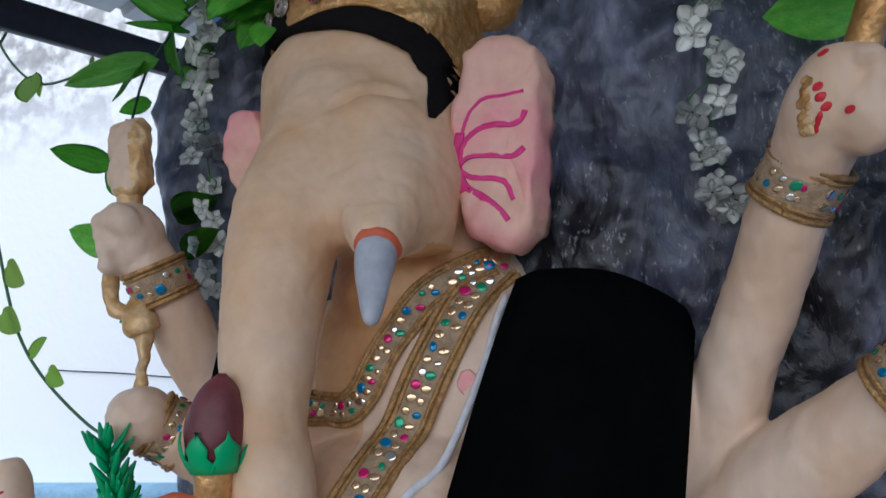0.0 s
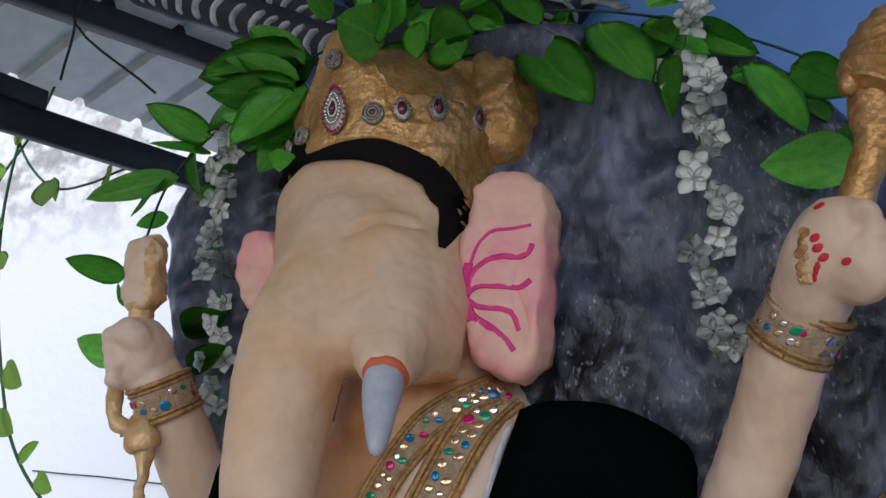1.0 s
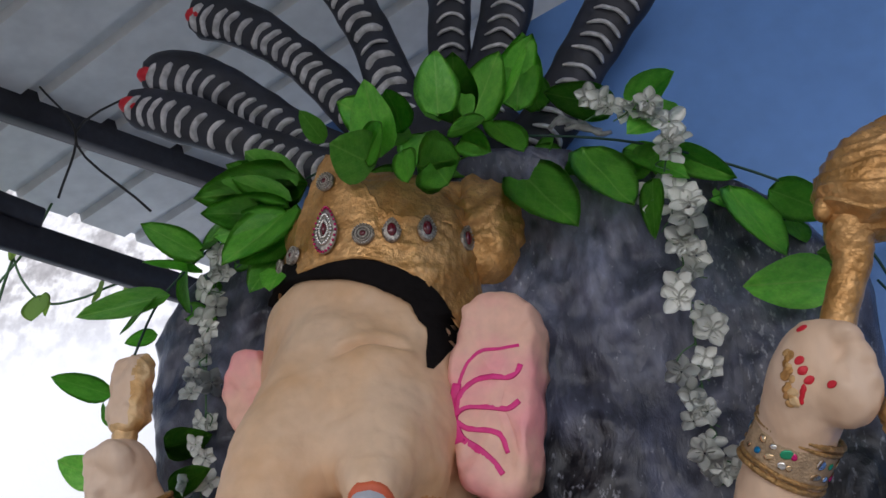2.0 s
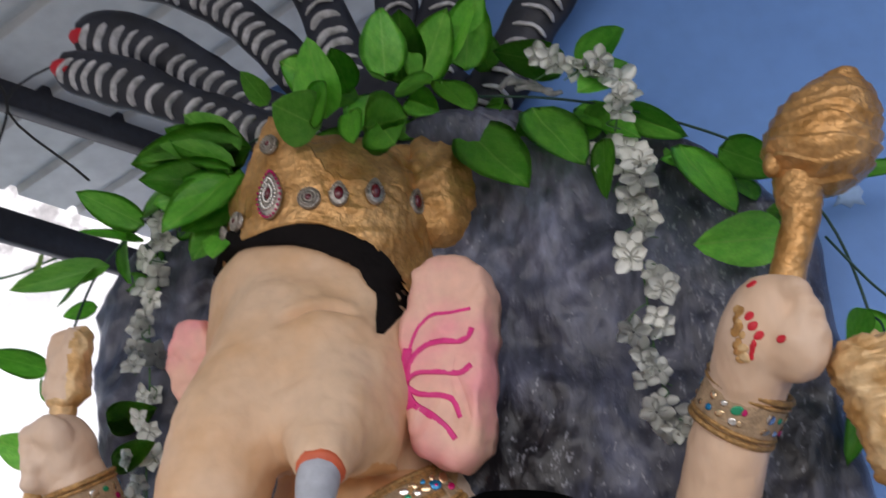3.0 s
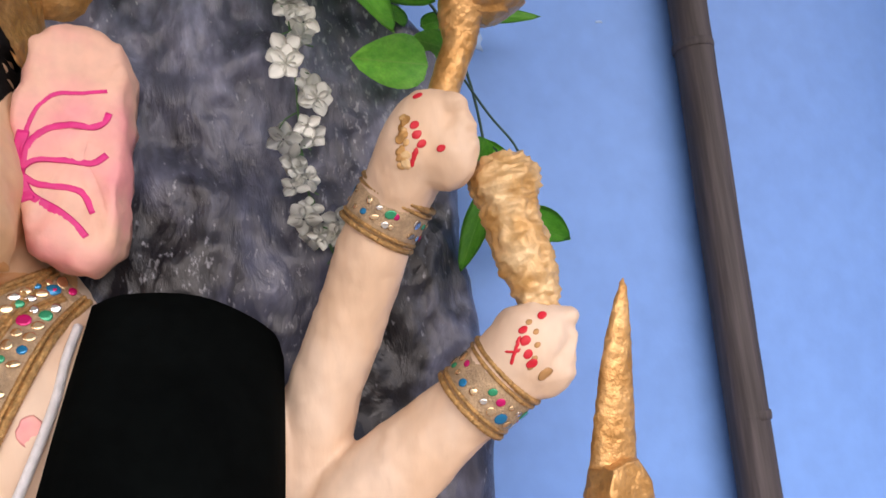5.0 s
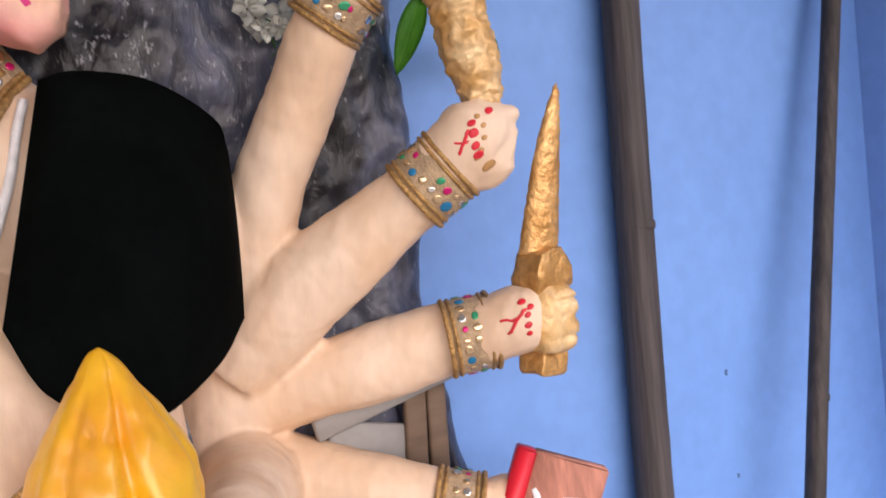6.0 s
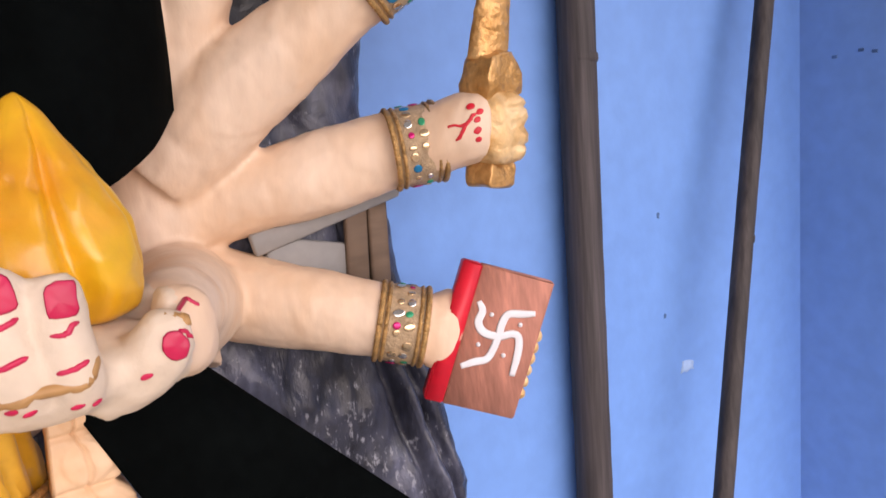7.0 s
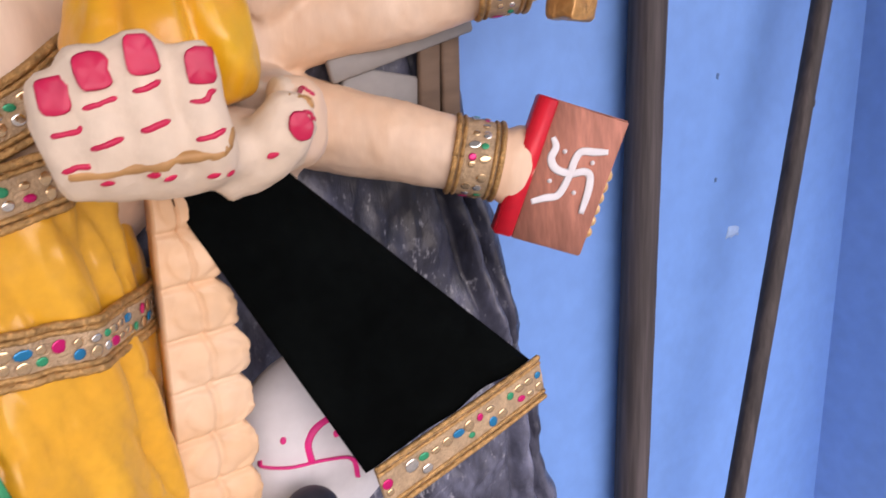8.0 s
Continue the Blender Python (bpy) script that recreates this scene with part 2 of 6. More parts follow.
BOOK = material("brown_book_paint", (0.60, 0.255, 0.18), 0.85, vary=0.16, scale=12, fine=70, bump=0.25, bump_scale=60, stretch=(3, 1, 0.5))
WHITE_PAINT = material("white_paint", (0.78, 0.77, 0.80), 0.55, vary=0.04, bump=0.1)
MAROON = material("maroon_paint", (0.20, 0.045, 0.05), 0.5, vary=0.15, scale=25, bump=0.3)
LEAF_PAINT = material("green_paint", (0.015, 0.42, 0.14), 0.45, vary=0.12, bump=0.2)
STEEL = material("dark_steel", (0.035, 0.035, 0.045), 0.5, 0.3, vary=0.2, bump=0.2)
SHEET = material("grey_roof_sheet", (0.72, 0.74, 0.74), 0.5, 0.1, vary=0.10, scale=2.0, fine=20, bump=0.15, tint=(0.60, 0.62, 0.62))
STAIN_WALL = material("stained_whitewash", (0.80, 0.80, 0.78), 0.9, vary=0.2, scale=9, fine=24, bump=0.6, bump_scale=20, tint=(0.42, 0.41, 0.40), contrast=(0.40, 0.52))
nt = STAIN_WALL.node_tree     # the speckled stains lie on the weathered upper part
sep, rise, fade = nt.nodes.new("ShaderNodeSeparateXYZ"), nt.nodes.new("ShaderNodeMapRange"), nt.nodes.new("ShaderNodeMix")
coord = [q for q in nt.nodes if q.type == "TEX_COORD"][0]
bsdf = nt.nodes["Principled BSDF"]
old = bsdf.inputs["Base Color"].links[0].from_socket
nt.links.new(coord.outputs["Object"], sep.inputs[0])
nt.links.new(sep.outputs["Z"], rise.inputs[0])
rise.inputs[1].default_value, rise.inputs[2].default_value = 2.75, 3.2
fade.data_type = "RGBA"
fade.inputs[6].default_value = (0.80, 0.82, 0.83, 1)
nt.links.new(rise.outputs[0], fade.inputs[0])
nt.links.new(old, fade.inputs[7])
nt.links.new(fade.outputs[2], bsdf.inputs["Base Color"])
LEDGE = material("blue_ledge_paint", (0.30, 0.50, 0.66), 0.8, vary=0.12, scale=5, bump=0.3)
CONCRETE = material("grey_concrete", (0.40, 0.39, 0.37), 0.85, vary=0.15, scale=3, fine=30, bump=0.4)
EARTH = material("pale_ground", (0.36, 0.33, 0.28), 0.95, vary=0.2, scale=0.6, fine=8, bump=0.5, bump_scale=6)
WIRE_DARK = material("black_wire", (0.02, 0.02, 0.02), 0.6, bump=0.1)
SCUFF = material("grey_blue_scuff", (0.095, 0.20, 0.44), 0.8, vary=0.2, bump=0.1)
CHIP = material("bare_plaster", (0.36, 0.52, 0.80), 0.9, vary=0.1, bump=0.2)

# ---- building blocks ----
def mesh_of(bm, name, mats, smooth=True):
    bmesh.ops.recalc_face_normals(bm, faces=bm.faces)
    me = bpy.data.meshes.new(name)
    bm.to_mesh(me)
    bm.free()
    for m in (mats if isinstance(mats, (list, tuple)) else [mats]):
        me.materials.append(m)
    if smooth:
        me.polygons.foreach_set("use_smooth", [True] * len(me.polygons))
    return me


def part(name, bm, mat, parent, label="", smooth=True):
    me = bm if isinstance(bm, bpy.types.Mesh) else mesh_of(bm, name, mat, smooth)
    ob = new(name, me)
    ob.parent = parent
    return tagged(ob, label)


def thing(name, label, category, at=(0, 0, 0), group="", kind=""):
    ob = new(name)
    ob.empty_display_size = 0.05
    ob.location = at
    return tagged(ob, label, category, group, kind)


def solid(name, bm, mats, label, category, group="", kind="", smooth=True):
    return tagged(new(name, mesh_of(bm, name, mats, smooth)), label, category, group, kind)


def spline(points, steps=6):
    """Catmull-Rom through rows of numbers of any length."""
    p = [np.array(q, float) for q in points]
    p = [2 * p[0] - p[1]] + p + [2 * p[-1] - p[-2]]
    out = []
    for i in range(1, len(p) - 2):
        for s in range(steps):
            t = s / steps
            a, b, c, d = p[i - 1], p[i], p[i + 1], p[i + 2]
            out.append(0.5 * (2 * b + (c - a) * t + (2 * a - 5 * b + 4 * c - d) * t * t + (3 * b - a - 3 * c + d) * t ** 3))
    out.append(p[-2])
    return out


def tube(bm, rows, seg=16, steps=6, flat=1.0, side=None, mat=0, caps=True, wobble=0.0, raw=False):
    """A tube along rows of (x, y, z, radius); flat squeezes it along its second axis."""
    pts = [np.array(r, float) for r in rows] if raw else spline(rows, steps)
    rings = []
    u = Vector(side) if side else None
    for i, p in enumerate(pts):
        a, b = pts[max(i - 1, 0)], pts[min(i + 1, len(pts) - 1)]
        d = Vector((b - a)[:3]).normalized()
        if u is None:
            u = d.orthogonal()
        u = (u - d * u.dot(d)).normalized()
        v = d.cross(u)
        r = max(p[3], 0.0004)
        ring = []
        for k in range(seg):
            an = 2 * math.pi * k / seg
            q = r * (1 + wobble * noise.noise(Vector(p[:3]) * 30 + Vector((math.cos(an), math.sin(an), 0)) * 2))
            ring.append(bm.verts.new(Vector(p[:3]) + u * (math.cos(an) * q) + v * (math.sin(an) * q * flat)))
        rings.append(ring)
    faces = []
    for a, b in zip(rings, rings[1:]):
        for k in range(seg):
            faces.append(bm.faces.new((a[k], a[(k + 1) % seg], b[(k + 1) % seg], b[k])))
    if caps:
        faces += [bm.faces.new(rings[0][::-1]), bm.faces.new(rings[-1])]
    for fc in faces:
        fc.material_index = mat
    return rings


def blob(bm, c, r, rot=(0, 0, 0), mat=0, u=24, v=14):
    m = pose(*c, *rot) @ Matrix.Diagonal((*r, 1))
    made = bmesh.ops.create_uvsphere(bm, u_segments=u, v_segments=v, radius=1, matrix=m)
    for q in made["verts"]:
        for fc in q.link_faces:
            fc.material_index = mat


def box(bm, c, size, rot=(0, 0, 0), bevel=0.003, mat=0, seg=2):
    m = pose(*c, *rot) @ Matrix.Diagonal((*size, 1))
    vs = bmesh.ops.create_cube(bm, size=1, matrix=m)["verts"]
    es = list({e for v in vs for e in v.link_edges})
    fs = {fc for v in vs for fc in v.link_faces}
    for fc in fs:
        fc.material_index = mat
    if bevel:
        bmesh.ops.bevel(bm, geom=es, offset=bevel, segments=seg, affect="EDGES", profile=0.6)


def beam(bm, a, b, w, h, bevel=0.003):
    """A squared bar from a to b."""
    a, b = Vector(a), Vector(b)
    d = (b - a)
    q = d.to_track_quat("X", "Z")
    vs = bmesh.ops.create_cube(bm, size=1, matrix=Matrix.LocRotScale((a + b) / 2, q, (d.length, w, h)))["verts"]
    if bevel:
        bmesh.ops.bevel(bm, geom=list({e for v in vs for e in v.link_edges}), offset=bevel, segments=1, affect="EDGES")


def sheet(bm, grid, thick, out=(0, -1, 0), mat=0):
    """A cloth or plate: a grid of points, thick along out."""
    o = Vector(out) * thick
    front = [[bm.verts.new(Vector(p)) for p in row] for row in grid]
    back = [[bm.verts.new(Vector(p) - o) for p in row] for row in grid]
    n, m = len(grid), len(grid[0])
    fs = []
    for i in range(n - 1):
        for j in range(m - 1):
            fs.append(bm.faces.new((front[i][j], front[i + 1][j], front[i + 1][j + 1], front[i][j + 1])))
            fs.append(bm.faces.new((back[i][j], back[i][j + 1], back[i + 1][j + 1], back[i + 1][j])))
    for i in range(n - 1):
        fs.append(bm.faces.new((front[i][0], back[i][0], back[i + 1][0], front[i + 1][0])))
        fs.append(bm.faces.new((front[i][-1], front[i + 1][-1], back[i + 1][-1], back[i][-1])))
    for j in range(m - 1):
        fs.append(bm.faces.new((front[0][j], front[0][j + 1], back[0][j + 1], back[0][j])))
        fs.append(bm.faces.new((front[-1][j], back[-1][j], back[-1][j + 1], front[-1][j + 1])))
    for fc in fs:
        fc.material_index = mat


def lerp(a, b, t):
    return tuple(x + (y - x) * t for x, y in zip(a, b))


# ---- structure: walls, floor, roof, outside ----
WALL_Y, SIDE_X = 1.175, 1.54
bm = bmesh.new()
low = [bm.verts.new((x, WALL_Y, 0)) for x in (-0.775, -0.28, SIDE_X)]
top = [bm.verts.new((x, WALL_Y, z)) for x, z in ((-0.775, 2.62), (-0.28, 2.79), (SIDE_X, 3.6))]
lowb = [bm.verts.new((x, WALL_Y + 0.2, 0)) for x in (-0.775, -0.28, SIDE_X)]
topb = [bm.verts.new((x, WALL_Y + 0.2, z)) for x, z in ((-0.775, 2.62), (-0.28, 2.79), (SIDE_X, 3.6))]
for i in (0, 1):
    bm.faces.new((low[i], low[i + 1], top[i + 1], top[i]))
    bm.faces.new((lowb[i], topb[i], topb[i + 1], lowb[i + 1]))
    bm.faces.new((top[i], top[i + 1], topb[i + 1], topb[i]))
bm.faces.new((low[0], top[0], topb[0], lowb[0]))
bm.faces.new((low[2], lowb[2], topb[2], top[2]))
solid("wall_back", bm, WALL, "light blue painted plaster wall behind the statue", "wall", kind="structure", smooth=False)
bm = bmesh.new()
box(bm, (SIDE_X + 0.1, 1.045, 1.75), (0.2, 0.65, 3.5), bevel=0.004)
solid("wall_side", bm, SIDE_WALL, "light blue painted side wall meeting the back wall", "wall", kind="structure", smooth=False)
bm = bmesh.new()
box(bm, (0.1, 0.1, -0.05), (4.4, 3.4, 0.1), bevel=0.005)
solid("floor", bm, CONCRETE, "grey concrete floor of the shed", "floor", kind="structure", smooth=False)
bm = bmesh.new()
bmesh.ops.create_grid(bm, x_segments=4, y_segments=4, size=400, matrix=pose(0, 0, -0.104))
solid("ground", bm, EARTH, "pale bare ground outside the shed", "ground", kind="structure")

# roof sheet, ribs run up its slope
RZ = lambda x: 3.0 + 0.26 * (x + 1.155)
ROOF_TURN = pose(0, 0, 0, 0, 0, -15)
bm = bmesh.new()
rib = 0.20
cols = []
for i in range(-9, 15):
    for off, h in ((0.0, 0.0), (0.155, 0.0), (0.165, 0.022), (0.190, 0.022)):
        cols.append((-0.75 + i * rib + off, h))
rows_v = []
for y, h in cols:
    row = []
    for x in (-2.0, -1.2, 0.8, 2.4):
        q = ROOF_TURN @ Vector((x, y, 0))
        row.append((q.x, q.y, RZ(q.x) + h))
    rows_v.append(row)
sheet(bm, rows_v, 0.002, out=(0, 0, 1))
solid("ceiling", bm, SHEET, "grey corrugated metal roof sheets seen from below", "roof", kind="structure", smooth=False)
bm = bmesh.new()
pd = Vector((0.375, 0.922, 0.097))
pb = Vector((-1.165, 1.78, 2.985))
beam(bm, pb - pd * 1.9, pb + pd * 0.9, 0.05, 0.09)
beam(bm, pb - pd * 1.9 + Vector((0.0, 0.03, 0.05)), pb + pd * 0.9 + Vector((0.0, 0.03, 0.05)), 0.11, 0.008, 0)
solid("roof_purlin", bm, STEEL, "dark steel purlin under the metal roof", "beam", kind="structure")
bm = bmesh.new()
ed = Vector((0.149, 0.358, 0)).normalized()
eb = Vector((-1.232, 1.587, 2.6))
beam(bm, eb - ed * 1.2, eb + ed * 0.5, 0.03, 0.075)
beam(bm, eb - ed * 0.62 + Vector((0, 0, 0.07)), eb - ed * 0.30 + Vector((0, 0, 0.055)), 0.05, 0.05, 0.004)
solid("eave_beam", bm, STEEL, "dark eave beam with a bent flat plate", "beam", kind="structure")

# neighbouring wall in daylight
bm = bmesh.new()
box(bm, (-3.2, 2.95, 2.0), (6.0, 0.3, 4.2), bevel=0.01)
solid("outer_wall", bm, STAIN_WALL, "bright whitewashed wall with speckled stains across the yard", "wall", kind="structure", smooth=False)
bm = bmesh.new()
tube(bm, [(-2.62, 2.795, 1.86, 0.0028), (-2.45, 2.795, 1.845, 0.0028), (-2.25, 2.795, 1.83, 0.0028), (-1.95, 2.795, 1.80, 0.0028), (-1.6, 2.795, 1.78, 0.0028)], seg=6)
solid("cable", bm, WIRE_DARK, "thin dark cable fixed along the whitewashed wall", "cable")
bm = bmesh.new()
box(bm, (-3.2, 2.72, 0.70), (6.0, 0.2, 1.38), bevel=0.02)
solid("ledge", bm, LEDGE, "pale blue ledge along the whitewashed wall", "ledge", kind="structure")

# ---- rock slab behind the statue ----
def rock_right(z):
    return float(np.interp(z, [0.0, 0.5, 1.0, 1.38, 1.6, 2.0, 2.25, 2.37, 2.44, 2.50], [0.62, 0.52, 0.425, 0.335, 0.30, 0.295, 0.305, 0.215, 0.11, -0.10]))
def rock_left(z):
    return float(np.interp(z, [0.5, 1.0, 1.78, 2.05, 2.25, 2.34, 2.44, 2.50], [-0.98, -0.88, -0.765, -0.81, -0.85, -0.80, -0.62, -0.40]))
bm = bmesh.new()
grid = []
NZ, NX = 300, 230
for i in range(NZ + 1):
    z = 2.50 * i / NZ
    l, r = rock_left(z), rock_right(z)
    row = []
    for j in range(NX + 1):
        s = j / NX
        x = l + (r - l) * s
        rim = min(s, 1 - s) * (r - l)
        roll = 0.045 * math.exp(-rim / 0.02)
        p = Vector((x, 0, z))
        d = 0.020 * noise.fractal(p * 5, 0.9, 2.0, 5) + 0.012 * noise.noise(Vector((x * 7 + 2 * z, 0, z * 6.0))) + 0.005 * noise.ridged_multi_fractal(Vector((x * 12, 1, z * 8 + x * 5)), 1.0, 2.0, 3, 1.0, 2.0)
        crease = 0.016 * abs(noise.noise(Vector((x * 9 + 2 * math.sin(z * 4), 7, z * 8 + x * 5)))) + 0.007 * abs(noise.noise(Vector((x * 26, 3, z * 22))))
        edge = 0.012 * noise.noise(Vector((z * 9, s * 3, 4))) * math.exp(-rim / 0.05)
        low = 1 / (1 + math.exp((z - 1.52) / 0.03))      # laths and gaps along the lower free edge
        e = (1 - s) * (r - l) + 0.006 * noise.noise(Vector((z * 8, 5, 1)))
        lath = low * (0.030 * math.exp(-((e - 0.048) / 0.009) ** 2) - 0.016 * math.exp(-((e - 0.073) / 0.011) ** 2) + 0.022 * math.exp(-((e - 0.098) / 0.007) ** 2))
        row.append((x + edge, 1.075 + roll - d + crease + lath, z + edge))
    grid.append(row)
sheet(bm, grid, 0.035)
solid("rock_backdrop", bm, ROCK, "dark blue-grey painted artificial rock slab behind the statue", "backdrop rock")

# plinth that carries the statue
bm = bmesh.new()
box(bm, (-0.40, 0.80, 0.40), (0.80, 0.60, 0.8), bevel=0.01)
solid("plinth", bm, CONCRETE, "plain grey plinth under the seated statue", "plinth")

# ---- the statue: one mesh ----
sk = bmesh.new()
def arm(rows, flat=1.0):
    tube(sk, rows, seg=20, steps=6, flat=flat)
blob(sk, (-0.42, 1.06, 2.13), (0.145, 0.12, 0.175))          # skull
blob(sk, (-0.428, 1.070, 2.215), (0.165, 0.135, 0.120))       # brow
blob(sk, (-0.300, 1.025, 2.060), (0.050, 0.070, 0.115))       # cheek beside the ear
blob(sk, (-0.425, 1.050, 2.235), (0.160, 0.122, 0.075))
blob(sk, (-0.500, 1.030, 2.160), (0.080, 0.085, 0.110))
blob(sk, (-0.335, 1.010, 2.150), (0.070, 0.075, 0.100))
blob(sk, (-0.415, 0.985, 2.06), (0.125, 0.10, 0.10))          # face
blob(sk, (-0.380, 0.985, 2.068), (0.108, 0.115, 0.112))
tube(sk, [(-0.365, 0.99, 2.07, 0.105), (-0.348, 0.940, 2.032, 0.086), (-0.335, 0.885, 1.988, 0.060), (-0.328, 0.848, 1.954, 0.038), (-0.326, 0.830, 1.936, 0.027)], seg=24)   # tusk cheek
blob(sk, (-0.405, 0.925, 2.035), (0.075, 0.060, 0.065))
blob(sk, (-0.318, 0.965, 2.030), (0.052, 0.070, 0.078))
blob(sk, (-0.315, 0.918, 1.992), (0.052, 0.052, 0.042))
blob(sk, (-0.388, 0.900, 2.002), (0.052, 0.050, 0.046))
tube(sk, [(-0.345, 0.895, 1.974, 0.036), (-0.308, 0.930, 1.972, 0.035), (-0.280, 0.970, 1.975, 0.032)], seg=16)
tube(sk, [(-0.425, 1.0, 2.17, 0.10), (-0.443, 0.960, 2.085, 0.090), (-0.470, 0.888, 1.985, 0.072), (-0.481, 0.86, 1.842, 0.058), (-0.475, 0.84, 1.743, 0.051), (-0.455, 0.82, 1.66, 0.047), (-0.46, 0.80, 1.58, 0.044), (-0.52, 0.79, 1.52, 0.04), (-0.58, 0.79, 1.54, 0.035)], seg=24)
blob(sk, (-0.34, 1.08, 1.86), (0.15, 0.10, 0.16))             # neck
blob(sk, (-0.375, 1.035, 1.905), (0.095, 0.085, 0.100))
blob(sk, (-0.33, 1.07, 1.76), (0.29, 0.125, 0.17))            # chest
blob(sk, (-0.36, 1.0, 1.50), (0.27, 0.19, 0.23))              # belly
arm([(-0.12, 1.06, 1.80, 0.10), (-0.045, 1.08, 1.72, 0.075), (-0.025, 1.10, 1.58, 0.060), (-0.025, 1.10, 1.44, 0.062), (-0.06, 1.07, 1.33, 0.09)])
arm([(0.0, 1.09, 1.60, 0.066), (0.024, 1.075, 1.68, 0.056), (0.054, 1.045, 1.775, 0.046), (0.088, 1.015, 1.86, 0.044), (0.114, 0.985, 1.93, 0.044), (0.137, 0.960, 1.990, 0.043), (0.152, 0.925, 2.025, 0.044), (0.166, 0.900, 2.058, 0.045), (0.178, 0.888, 2.090, 0.039), (0.184, 0.884, 2.112, 0.022)])
arm([(-0.01, 1.09, 1.56, 0.07), (0.06, 1.045, 1.625, 0.064), (0.13, 0.995, 1.685, 0.055), (0.20, 0.95, 1.74, 0.046), (0.235, 0.912, 1.775, 0.045), (0.262, 0.888, 1.803, 0.046), (0.280, 0.878, 1.832, 0.040), (0.286, 0.876, 1.852, 0.020)])
arm([(-0.02, 1.10, 1.49, 0.055), (0.06, 1.075, 1.508, 0.050), (0.15, 1.03, 1.527, 0.053), (0.25, 0.985, 1.552, 0.050), (0.30, 0.94, 1.562, 0.042)])
arm([(-0.02, 1.10, 1.42, 0.068), (0.05, 1.075, 1.392, 0.058), (0.12, 1.03, 1.370, 0.054), (0.20, 0.975, 1.342, 0.048), (0.255, 0.93, 1.325, 0.043)])
blob(sk, (0.195, 0.885, 2.04), (0.036, 0.04, 0.046))
for k, (x, z) in enumerate(((0.200, 2.088), (0.208, 2.066), (0.210, 2.042), (0.200, 2.018))):
    blob(sk, (x, 0.862 + 0.004 * k, z), (0.019, 0.026, 0.0135), (0, 30, 0), u=16, v=10)
blob(sk, (0.285, 0.888, 1.800), (0.042, 0.042, 0.054), (0, 10, 0))
for k in range(4):
    blob(sk, (0.304 - 0.003 * k, 0.866 + 0.002 * k, 1.834 - 0.021 * k), (0.020, 0.024, 0.0125), (0, -12, 0), u=16, v=10)
arm([(0.27, 0.965, 1.556, 0.046), (0.30, 0.935, 1.564, 0.046), (0.33, 0.905, 1.575, 0.047), (0.345, 0.898, 1.575, 0.043)])
blob(sk, (0.285, 0.935, 1.315), (0.04, 0.034, 0.055), (0, 20, 0))
# right-hand side arms of the statue
arm([(-0.55, 1.08, 1.72, 0.07), (-0.64, 1.06, 1.75, 0.055), (-0.684, 1.02, 1.83, 0.046), (-0.708, 0.965, 1.93, 0.041), (-0.722, 0.94, 1.97, 0.038)])
blob(sk, (-0.728, 0.93, 2.000), (0.038, 0.042, 0.050), (0, -14, 0))
for k in range(4):
    blob(sk, (-0.755 + 0.003 * k, 0.905, 2.016 - 0.021 * k), (0.018, 0.026, 0.0135), (0, 15, 0), u=16, v=10)
blob(sk, (-0.724, 0.898, 2.016), (0.030, 0.022, 0.022), (0, 35, 0))
arm([(-0.52, 1.06, 1.62, 0.07), (-0.60, 0.985, 1.68, 0.05), (-0.655, 0.91, 1.733, 0.042)])
blob(sk, (-0.682, 0.885, 1.752), (0.044, 0.042, 0.040))
arm([(-0.50, 1.0, 1.55, 0.06), (-0.53, 0.88, 1.57, 0.045), (-0.53, 0.80, 1.62, 0.04)])
arm([(-0.60, 1.0, 1.50, 0.06), (-0.72, 0.88, 1.50, 0.045), (-0.80, 0.80, 1.56, 0.035)])
arm([(-0.805, 0.80, 1.56, 0.034), (-0.806, 0.80, 1.63, 0.032), (-0.806, 0.80, 1.685, 0.028), (-0.806, 0.80, 1.712, 0.014)])
# the offering arm, palm and fingers
arm([(-0.02, 1.04, 1.40, 0.075), (-0.050, 0.93, 1.425, 0.052), (-0.092, 0.81, 1.446, 0.040), (-0.120, 0.745, 1.450, 0.036)])
blob(sk, (-0.20, 0.725, 1.447), (0.082, 0.06, 0.026))
blob(sk, (-0.213, 0.68, 1.441), (0.074, 0.028, 0.020), (0, -4, 0))
FINGER_X = (-0.2890, -0.2695, -0.2405, -0.2075)
for k, x in enumerate(FINGER_X):
    top = (1.511, 1.526, 1.534, 1.524)[k]
    yy = (0.674, 0.664, 0.657, 0.653)[k]
    arm([(x + 0.006, yy + 0.012, 1.437, 0.0140), (x + 0.004, yy - 0.004, 1.454, 0.0160), (x, yy - 0.002, (1.445 + top) / 2, 0.0172), (x, yy, top - 0.010, 0.0160), (x, yy + 0.002, top, 0.0120)])
arm([(-0.185, 0.70, 1.428, 0.026), (-0.160, 0.685, 1.436, 0.025), (-0.146, 0.672, 1.452, 0.0225), (-0.138, 0.668, 1.466, 0.0200), (-0.134, 0.670, 1.480, 0.015)])
arm([(-0.105, 0.745, 1.440, 0.034), (-0.120, 0.71, 1.442, 0.028), (-0.128, 0.69, 1.455, 0.022)])
blob(sk, (-0.108, 0.715, 1.472), (0.028, 0.030, 0.024), (0, 25, 0))
skin_me = mesh_of(sk, "skin", SKIN)
tmp = new("statue_form", skin_me)
mod = tmp.modifiers.new("fuse", "REMESH")
mod.mode, mod.voxel_size, mod.use_smooth_shade = "VOXEL", 0.0045, True
fused = bpy.data.meshes.new_from_object(tmp.evaluated_get(bpy.context.evaluated_depsgraph_get()))
bpy.data.objects.remove(tmp)
sb = bmesh.new()
